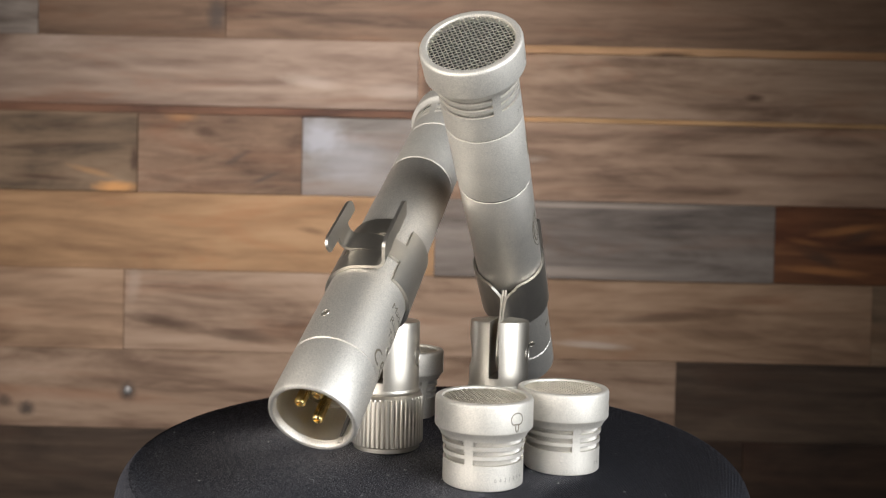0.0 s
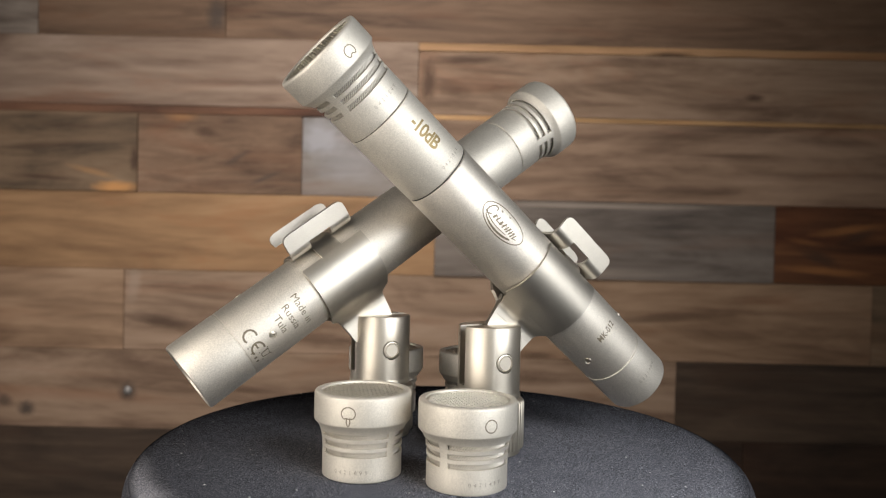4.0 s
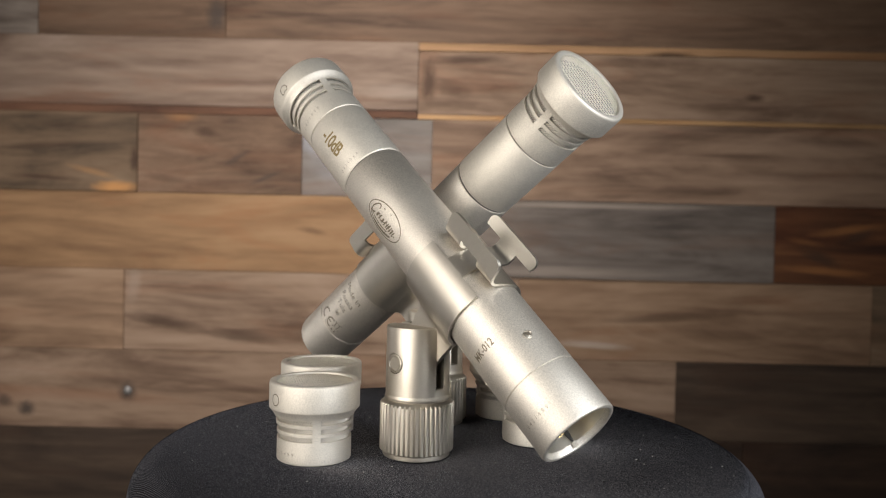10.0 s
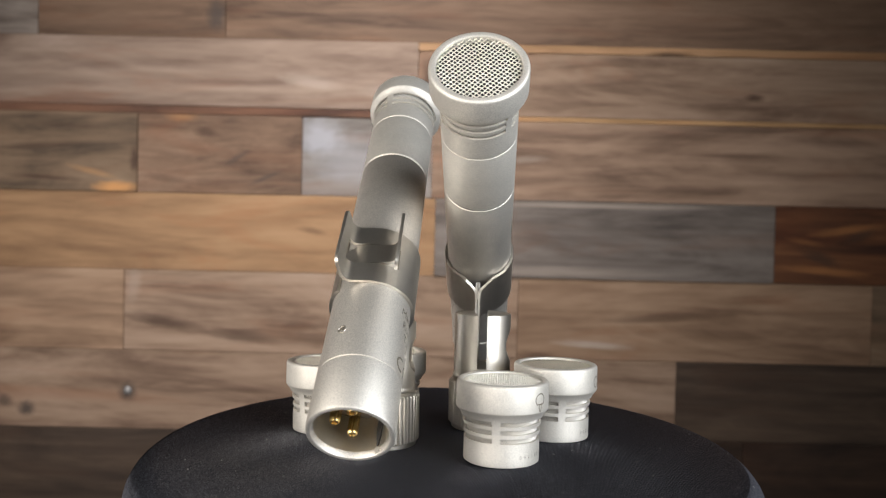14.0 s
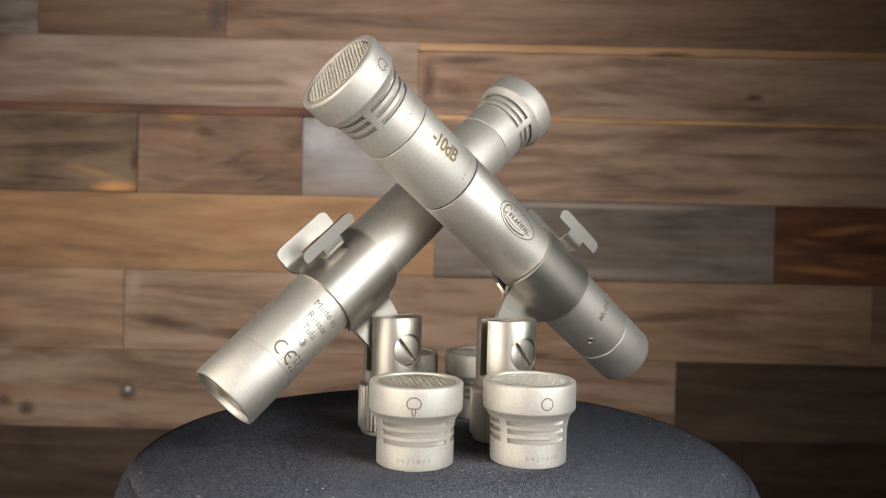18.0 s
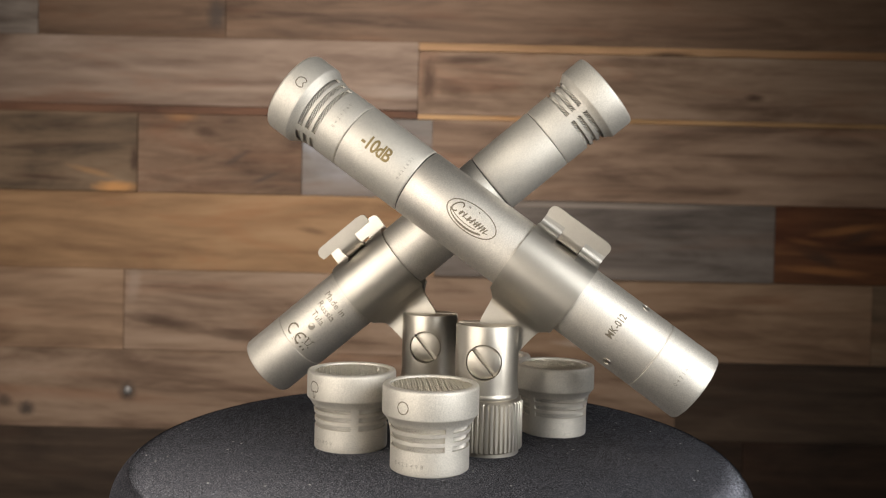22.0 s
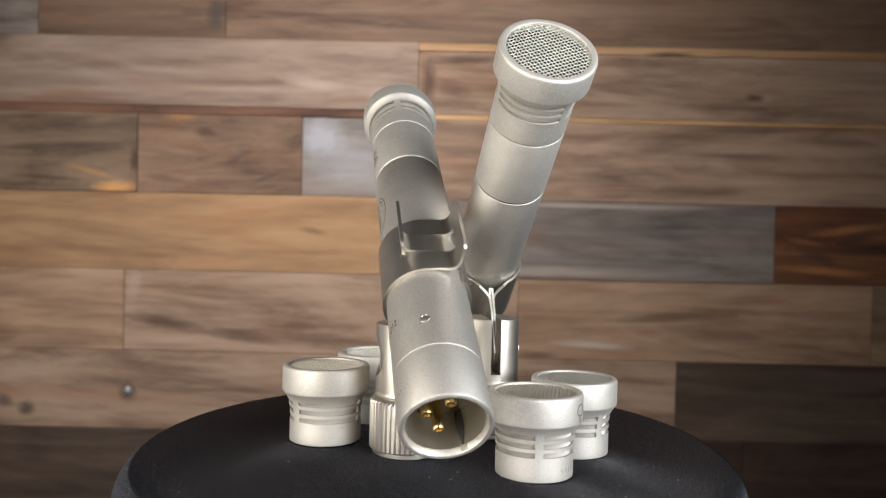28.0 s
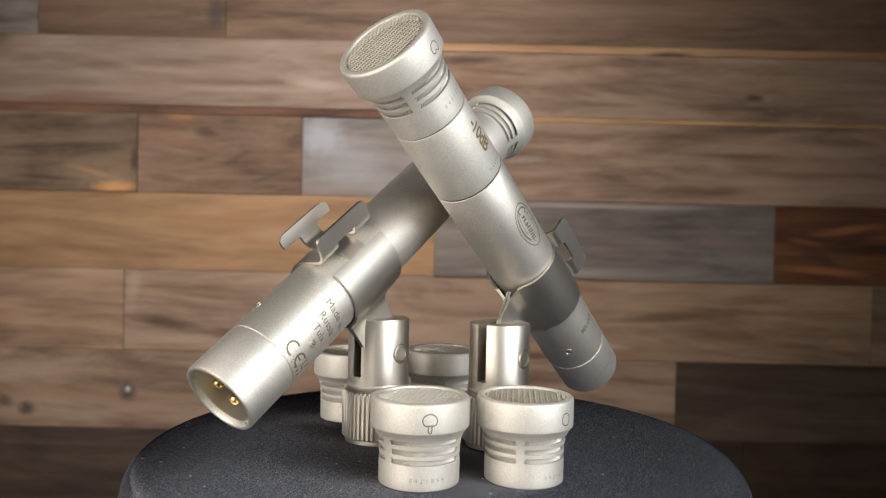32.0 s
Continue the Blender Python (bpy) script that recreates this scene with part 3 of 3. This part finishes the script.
# ---- microphones ----
def axis_frame(end, face):
    """Pose with z from the plug end to the grille, y upward, x towards the lettered side."""
    a, b = Vector(end) * MM, Vector(face) * MM
    z = (b - a).normalized()
    x = -(z.cross(Vector((0, 0, 1)))).normalized()
    y = z.cross(x)
    m = Matrix((x, y, z)).transposed().to_4x4()
    return Matrix.Translation(a + Vector((0, 0, TOP))) @ m


def oval_badge():
    """The engraved oval with a flowing flourish, drawn as plain strokes and a crescent."""
    bm = bmesh.new()

    def line(points, width):
        # artwork runs along the body, from the capsule towards the plug
        stroke(bm, [(y, -x) for x, y in points], width)

    def loop(cx, cy, rx, ry, width, a0=0, a1=360):
        line([(x + 0.42 * (y - cy), y) for x, y in arc(cx, cy, rx, ry, a0, a1, 28)], width)

    line(arc(0, 0, 7.7, 3.75, 0, 360, 72), 0.30)
    loop(-4.9, 0.6, 1.1, 1.6, 0.40, 20, 320)
    for x, top, low, width in ((-3.1, 2.5, -0.9, 0.62), (-1.9, 0.6, -1.0, 0.40), (-0.4, 2.8, -1.1, 0.60), (0.8, 0.6, -1.2, 0.42), (1.8, 0.5, -1.2, 0.34),
                               (2.6, 0.6, -1.3, 0.46), (3.5, 0.5, -1.3, 0.34), (4.4, 0.3, -1.4, 0.46), (5.2, 0.2, -1.5, 0.34)):
        line([(x + 0.42 * low, low), (x, 0.0), (x + 0.42 * top, top)], width)
    line([(-3.6, -0.2), (-2.6, 0.3), (-1.9, -0.8), (-0.8, -0.9), (0.2, -0.5), (1.0, 0.4), (1.6, -0.9), (2.5, 0.3), (3.2, -1.0), (4.2, 0.2), (4.9, -1.2), (5.9, -0.9)], 0.30)
    crescent = [(y, -x) for x, y in arc(-0.4, -0.15, 6.1, 2.55, 190, 318, 24)]
    under = [(y, -x) for x, y in arc(-0.2, -0.10, 6.45, 3.15, 190, 318, 24)]
    line([(x, y) for x, y in arc(-0.4, 0.05, 5.9, 2.1, 195, 300, 24)], 0.24)
    up = [bm.verts.new((u, v, 0)) for u, v in crescent]
    lo = [bm.verts.new((u, v, 0)) for u, v in under]
    for i in range(len(up) - 1):
        bm.faces.new((up[i], up[i + 1], lo[i + 1], lo[i]))
    return bm


def plug_end(root):
    """Socket end: sleeve, inner wall, floor, three pins, dark wedge for the key groove."""
    bm = lathe(bmesh.new(), [(8.5, 13.5), (8.5, 2.2), (8.6, 0.7), (8.9, 0.15), (9.35, 0.0), (9.8, 0.18), (10.0, 0.7), (10.0, 14.4), (9.75, 14.55), (9.75, 14.9), (8.5, 14.9)], 96)
    part("plug_sleeve", bm, sleeve_metal, root)
    bm = bmesh.new()
    for z in [2.4 + 0.55 * i for i in range(9)]:
        lathe(bm, [(8.5, z), (8.47, z + 0.16), (8.47, z + 0.26), (8.5, z + 0.42)], 72)
    part("thread", bm, lining_metal, root)
    part("socket_lining", lathe(bmesh.new(), [(8.48, 13.0), (8.48, 1.6), (8.52, 1.6), (8.52, 13.0)], 72), lining_metal, root, "dull golden socket lining")
    part("plug_floor", lathe(bmesh.new(), [(0, 11.0), (8.5, 11.0), (8.5, 14.0), (0, 14.0)], 64), insulator, root)
    for a in (-85, 5, 95):
        bm = lathe(bmesh.new(), [(1.3, 11.1), (1.3, 3.8), (1.2, 3.3), (0.95, 3.0), (0.62, 3.02), (0.5, 3.3), (0.45, 3.8), (0, 3.8)], 24)
        part("pin", bm, brass, root, "gilded contact pin", local=Matrix.Translation((3.95 * MM * math.cos(radians(a)), 3.95 * MM * math.sin(radians(a)), 0)))
    # a dark wedge, painting the shaded key groove, narrows to the rim; a small lip closes it
    bm = prism(bmesh.new(), [(-0.2, 1.9), (0.2, 1.9), (0.55, 4.0), (0.8, 7.0), (0.8, 11.0), (-0.8, 11.0), (-0.8, 7.0), (-0.55, 4.0)], 0.5, "x")
    part("dark_key_wedge", bm, groove_dark, root, smooth=False, local=pose(0, 0, 0, 0, 0, -131) @ Matrix.Translation((8.35 * MM, 0, 0)))
    bm = box(bmesh.new(), 8.25 * MM, 8.75 * MM, -0.8 * MM, 0.8 * MM, 0.35 * MM, 1.8 * MM, 0.00012)
    part("key_lip", bm, sleeve_metal, root, local=pose(0, 0, 0, 0, 0, -131))


def microphone(end, face, roll, pad_turn, cap_turn, grille_turn, digits_cap, digits_pad, digits_end, label):
    root = new("condenser_microphone")
    tagged(root, label, "microphone", "pair of crossed microphones")
    plug_end(root)
    body = [(9.75, 14.8), (9.98, 14.95), (10.0, 15.2), (10.0, 30), (10.0, 45), (10.0, 60), (10.0, 75), (10.0, 93.75), (9.92, 93.9), (9.7, 94.0), (0, 94.0)]
    part("body_tube", lathe(bmesh.new(), body, 96), body_metal, root)
    part("seam_ring", lathe(bmesh.new(), [(9.5, 93.9), (9.66, 93.95), (9.66, 94.5), (9.5, 94.55)], 96), groove_dark, root)
    pad = [(0, 94.35), (9.66, 94.35), (9.95, 94.62), (10.0, 94.8), (10.0, 105), (10.0, 115.7), (9.95, 115.85), (9.75, 115.95), (0, 115.95)]
    part("attenuator_pad", lathe(bmesh.new(), pad, 96), rough_metal, root)
    capsule = part("capsule_collar", lathe(bmesh.new(), [(9.45, 115.9), (9.6, 115.9), (9.6, 116.3), (9.45, 116.3)], 64), groove_dark, root)
    capsule_parts(capsule, pose(0, 0, 116.1 * MM, 0, 0, cap_turn), "heart", digits_cap, grille_turn, 0.0)
    # engraved writing
    part("badge", wrap(oval_badge(), 10.03, 0, 74.2), engraved, root, "engraved oval badge")
    part("pad_lettering", wrap(lettering("-10dB", 5.6, 0.92, -90, 0.76, 0.14), 10.03, pad_turn, 106.6), gilded, root, "gilt lettering")
    part("pad_number", wrap(lettering(digits_pad, 1.3, 1.75), 10.03, pad_turn + 2, 97.0), fine_engraving, root)
    part("model_lettering", wrap(lettering("MK-012", 2.9, 1.05, 0, 0.74, 0.06), 10.03, 0, 27.1), engraved, root)
    part("end_number", wrap(lettering(digits_end, 1.4, 1.7), 10.03, 3, 6.5), fine_engraving, root)
    for k, (word, v) in enumerate((("Made in", 33.4), ("Russia", 29.8), ("Tula", 26.4))):
        part("origin_lettering", wrap(lettering(word, 3.0, 1.0), 10.03, 176, v), engraved, root)
    bm = bmesh.new()
    stroke(bm, arc(-1.9, 0, 1.75, 1.75, 65, 295, 20), 0.55)
    stroke(bm, arc(2.1, 0, 1.75, 1.75, 65, 295, 20), 0.55)
    stroke(bm, [(0.5, 0), (1.0, 0), (1.6, 0), (2.0, 0)], 0.5)
    part("approval_mark", wrap(bm, 10.03, 174, 18.0), engraved, root)
    bm = bmesh.new()
    stroke(bm, [(-0.9, 1.2), (-0.6, -1.0), (0.6, -1.0), (0.9, 1.2), (-0.9, 1.2)], 0.3)
    stroke(bm, [(-1.4, 1.5), (1.4, -1.4)], 0.3)
    stroke(bm, [(1.4, 1.5), (-1.4, -1.4)], 0.3)
    part("bin_mark", wrap(bm, 10.03, 200, 18.9), engraved, root)
    bm = bmesh.new()
    stroke(bm, [(-0.9, 0), (0.9, 0)], 0.8)
    stroke(bm, [(-4.4, 0.3), (-1.8, 0.3)], 0.3)
    stroke(bm, [(-4.4, -0.4), (-2.2, -0.4)], 0.3)
    part("small_print", wrap(bm, 10.03, 200, 16.2), engraved, root)
    for turn in (63.7, -59.5, 181):
        m = Matrix.Rotation(radians(turn), 4, "Z") @ Matrix.Translation((10.0 * MM, 0, 23.2 * MM)) @ Matrix.Rotation(radians(90), 4, "Y")
        s = part("grub_screw", lathe(bmesh.new(), [(0, 0.05), (0.75, 0.08), (0.85, 0.02), (0.95, 0.16), (1.1, 0.12), (1.15, -0.1)], 28), turned_metal, root, local=m)
        # no slot is cut: a dark bar on the head paints its shade
        bm = box(bmesh.new(), -0.6 * MM, 0.6 * MM, -0.11 * MM, 0.11 * MM, 0.07 * MM, 0.12 * MM)
        part("slot_bar", bm, engraved, s, smooth=False, local=pose(0, 0, 0, 0, 0, turn * 0.7))
    m = axis_frame(end, face) @ Matrix.Rotation(radians(roll), 4, "Z")
    turning(root, m)
    return root


A_END, A_FACE = (30.63, 54.50, 16.82), (5.26, -47.34, 104.98)
B_END, B_FACE = (-27.12, -65.75, 21.78), (0.78, 42.92, 100.60)
MIC = "satin nickel small microphone, tilted up, held in a metal spring clip"
microphone(A_END, A_FACE, 0, 10.4, 5.3, 20, "0421549", "0421564", "0421489", MIC)
microphone(B_END, B_FACE, 8, 0, 10.6, 33, "0421541", "0421621", "0421451", MIC)


# ---- clips on their threaded posts ----
def sheet(bm, path, spans, side, thick=0.8):
    """Bent sheet: path of (x, y) mm across; spans(step) = for each step the (z0, z1) at its start and at its end."""
    k = len(path)
    norm = []
    for i in range(k):
        a, b = path[max(i - 1, 0)], path[min(i + 1, k - 1)]
        d = Vector((b[0] - a[0], b[1] - a[1])).normalized()
        norm.append(Vector((d.y, -d.x)) * side)
    corner = {}

    def vert(q, outer, z):
        key = (q, outer, round(z, 4))
        if key not in corner:
            v = Vector(path[q]) + norm[q] * thick * outer
            corner[key] = bm.verts.new(Vector((v.x, v.y, z)) * MM)
        return corner[key]

    steps = [spans(i) for i in range(k - 1)]
    for i, here in enumerate(steps):
        before = [last for _, last in steps[i - 1]] if i else []
        after = [first for first, _ in steps[i + 1]] if i < k - 2 else []
        for first, last in here:
            a, b, c, d = (vert(i, o, z) for o in (0, 1) for z in first)
            e, f, g, h = (vert(i + 1, o, z) for o in (0, 1) for z in last)
            faces = [(a, b, f, e), (c, g, h, d), (a, e, g, c), (b, d, h, f)]
            if first not in before:
                faces.append((a, c, d, b))
            if last not in after:
                faces.append((e, f, h, g))
            for face in faces:
                bm.faces.new(face)
    return bm


def clip_half(side, wide, Z0, Z1):
    """One jaw: from the flange at the bottom round its side, over the top, up into a wing. side: +1 lettered side."""
    R = 10.12
    path = []
    path += [(0.02, -16.2), (0.05, -14.8), (0.28, -13.6), (0.95, -12.55), (2.05, -11.6), (3.4, -10.65)]
    lead = len(path)
    for i in range(29):
        a = -62 + (90 + 62) * i / 28
        rr = R + 0.42 * max(0.0, -math.sin(radians(a)))
        path.append((rr * math.cos(radians(a)), rr * math.sin(radians(a))))
    arc_n = len(path)
    # straight across, through the window of the other jaw
    for x in (1.5, 3.0, 4.2):
        path.append((-x, R + 0.10))
    for i in range(1, 9):
        a = radians(-90 + 82 * i / 8)
        path.append((-4.2 - 3.0 * math.cos(a), R + 0.1 + 3.0 + 3.0 * math.sin(a)))
    bend_n = len(path)
    ex, ey = path[-1]
    rise = (1.2, 2.6, 3.4, 3.9, 4.3, 4.6, 4.8)
    cut = (0.0, 0.0, 0.08, 0.3, 0.7, 1.25, 2.3)
    for h in rise:
        path.append((ex - 0.14 * h, ey + 0.98 * h))
    path = [(x * side, y) for x, y in path]
    mid0, mid1 = (Z0 + Z1) / 2 - 3.3, (Z0 + Z1) / 2 + 3.3

    def tip(q):
        return cut[q - bend_n] if q >= bend_n else 0.0

    taper = (3.05, 2.85, 2.65, 2.3, 1.4, 0.4)
    slant = (2.55, 2.35, 2.15, 1.9, 1.2, 0.4)

    def spans(i):
        if i < 5:
            return [((Z0 + taper[i], Z1 - slant[i]), (Z0 + taper[i + 1], Z1 - slant[i + 1]))]
        ang = -62 + 152 * (i - lead) / 28 if i < arc_n else 90
        if wide:
            if i < arc_n - 8:
                return [((Z0, Z1),) * 2]
            if i < bend_n - 1:
                return [((Z0, mid0 - 0.3),) * 2, ((mid1 + 0.3, Z1),) * 2]
            a, b = tip(i), tip(i + 1)
            return [((Z0 + a, Z1 - a), (Z0 + b, Z1 - b))]
        if ang < 40:
            return [((Z0, Z1),) * 2]
        if i < bend_n:
            return [((mid0, mid1),) * 2]
        a, b = tip(i) + 0.4, tip(i + 1) + 0.4
        if i == bend_n:
            a = 0.8
        return [((Z0 + a, Z1 - a), (Z0 + b, Z1 - b))]
    return sheet(bmesh.new(), path, spans, side)


def half_post(sign):
    """Half of the split post: a round bar cut flat along the slot."""
    r, gap, z0, z1 = 8.7, 1.45, 17.9, 36.7
    lim = math.degrees(math.acos(gap / r))
    bm = bmesh.new()
    levels = [(r, z0), (r, z1 - 0.5), (r - 0.15, z1 - 0.15), (r - 0.5, z1)]
    rings = []
    for rr, z in levels:
        ring = []
        for i in range(41):
            a = radians(-lim + 2 * lim * i / 40)
            ring.append(bm.verts.new((max(rr * math.cos(a), gap) * sign * MM, rr * math.sin(a) * MM, z * MM)))
        rings.append(ring)
    for a, b in zip(rings, rings[1:]):
        for i in range(41):
            j = (i + 1) % 41
            bm.faces.new((a[i], a[j], b[j], b[i]))
    bm.faces.new(rings[-1])
    bm.faces.new(rings[0][::-1])
    return bm


def carved(bm, cutter):
    """bm with cutter taken away from it."""
    obs = []
    for b in (bm, cutter):
        bmesh.ops.recalc_face_normals(b, faces=b.faces)
        me = bpy.data.meshes.new("carving")
        b.to_mesh(me)
        b.free()
        obs.append(new("carving", me))
    mod = obs[0].modifiers.new("cut", "BOOLEAN")
    mod.object, mod.operation, mod.solver = obs[1], "DIFFERENCE", "EXACT"
    bpy.context.view_layer.update()
    done = bpy.data.meshes.new_from_object(obs[0].evaluated_get(bpy.context.evaluated_depsgraph_get()))
    out = bmesh.new()
    out.from_mesh(done)
    bpy.data.meshes.remove(done)
    for o in obs:
        me = o.data
        bpy.data.objects.remove(o)
        bpy.data.meshes.remove(me)
    return out


def rod(r, z0, z1, m, n=48):
    """A plain round cutter along m's z."""
    bm = lathe(bmesh.new(), [(0, z0), (r, z0), (r, z1), (0, z1)], n)
    bm.transform(m)
    return bm


def knurled_collar():
    n = 46
    bm = bmesh.new()
    levels = [(10.0, 2.9, 0), (10.15, 3.2, 1), (10.15, 15.6, 1), (9.9, 16.1, 0), (9.4, 16.6, 0), (8.9, 16.9, 0)]
    rings = []
    for r, z, cut in levels:
        ring = []
        for i in range(n * 4):
            a = 2 * math.pi * i / (n * 4)
            dr = (0.0, -0.04, -0.5, -0.04)[i % 4] if cut else -0.25
            ring.append(bm.verts.new(((r + dr) * math.cos(a) * MM, (r + dr) * math.sin(a) * MM, z * MM)))
        rings.append(ring)
    for a, b in zip(rings, rings[1:]):
        for i in range(n * 4):
            j = (i + 1) % (n * 4)
            bm.faces.new((a[i], a[j], b[j], b[i]))
    bm.faces.new(rings[0][::-1])
    bm.faces.new(rings[-1])
    return bm


def clip_on_post(x, y, z, mic_pose, mid, wide_side, head_sign, label):
    """mid: where along the microphone the jaws grip it, mm from its plug end."""
    Z0, Z1 = mid - 10.1, mid + 10.1
    root = new("microphone_clip")
    tagged(root, label, "microphone clip", "pair of clips on the stand")
    line = mic_pose.to_3x3() @ Vector((0, 0, 1))
    turn = math.degrees(math.atan2(line.y, line.x)) - 90
    base = pose(x * MM, y * MM, TOP + z * MM, 0, 0, turn)
    local = base.inverted() @ mic_pose
    part("foot_ring", lathe(bmesh.new(), [(0, LIFT), (8.9, LIFT), (9.2, LIFT + 0.25), (9.2, 2.6), (8.9, 2.9), (0, 2.9)], 72), turned_metal, root)
    part("knurled_collar", knurled_collar(), turned_metal, root, "ribbed collar of turned metal")
    part("neck", lathe(bmesh.new(), [(0, 16.7), (8.7, 16.7), (8.9, 17.0), (8.95, 17.7), (8.8, 18.0), (8.7, 18.3), (8.7, 20.4), (0, 20.4)], 72), turned_metal, root)
    zc = 27.0
    out = Matrix.Translation((0, 0, zc * MM)) @ Matrix.Rotation(radians(90 * head_sign), 4, "Y")
    back = Matrix.Translation((0, 0, zc * MM)) @ Matrix.Rotation(radians(-90 * head_sign), 4, "Y")
    for s in (1, -1):
        hole = rod(4.85, 5.6, 12, out) if s == head_sign else rod(2.75, 6.4, 12, back)
        part("post_cheek", carved(half_post(s), hole), turned_metal, root)
    bm = lathe(bmesh.new(), [(0, 7.3), (4.2, 7.3), (4.55, 7.1), (4.7, 6.7), (4.7, 5.62), (0, 5.62)], 64)
    slot = box(bmesh.new(), -6 * MM, 6 * MM, -0.6 * MM, 0.6 * MM, 6.0 * MM, 9 * MM)
    part("slotted_screw", carved(bm, slot), turned_metal, root, "slotted screw head", local=out @ pose(0, 0, 0, 0, 0, 40))
    part("screw_tip", lathe(bmesh.new(), [(0, 8.55), (1.75, 8.55), (1.88, 8.3), (2.02, 8.3), (2.2, 8.65), (2.5, 8.55), (2.6, 8.2), (2.6, 6.42), (0, 6.42)], 40), turned_metal, root, local=back)
    # jaws and flange
    part("jaw", clip_half(wide_side * -1, True, Z0, Z1), spring_metal, root, "bent sheet jaw with a wing", local=local)
    part("jaw", clip_half(wide_side, False, Z0, Z1), spring_metal, root, "bent sheet jaw with a narrow tongue and a wing", local=local)
    pivot = local.inverted() @ Vector((0, 0, zc * MM)) / MM
    py, pz = pivot.y, pivot.z
    outline = [(-10.6, Z0 + 0.6), (-11.0, Z1 - 1.3), (-13.0, Z1 - 2.0), (-19.5, Z1 - 2.8)]
    for i in range(13):
        a = radians(-20 - 150 * i / 12)
        outline.append((py + 5.6 * math.sin(a) * 1.0, pz + 5.6 * math.cos(a)))
    outline += [(-21.2, Z0 + 3.5), (-18.0, Z0 + 3.2), (-15.7, Z0 + 2.9), (-13.2, Z0 + 2.4)]
    for s in (1, -1):
        bm = prism(bmesh.new(), outline, 0.6, "x")
        for v in bm.verts:
            v.co.x += s * 0.4 * MM
        part("flange", bm, spring_metal, root, smooth=False, local=local)
    turning(root, base)
    return root


A_POSE, B_POSE = axis_frame(A_END, A_FACE), axis_frame(B_END, B_FACE)
CLIP = "nickel spring clip with two wings on a knurled threaded post"
clip_on_post(17.0, 2.5, -0.4, A_POSE, 48.0, 1, 1, CLIP)
clip_on_post(-15.0, -11.3, 0.3, B_POSE, 49.5, -1, -1, CLIP)


# ---- motion of the stand ----
def stand_turn(t):
    w = 2 * math.pi * t / 30.0
    return -12.011 * t + 0.44 * math.sin(w) + 0.506 * (math.cos(w) - 1)


def motions():
    times = [0.5 * i for i in range(65)]
    for thing, rest in TURNING:
        walk(thing, [(t, pose(0, 0, 0, 0, 0, stand_turn(t)) @ rest) for t in times])


motions()
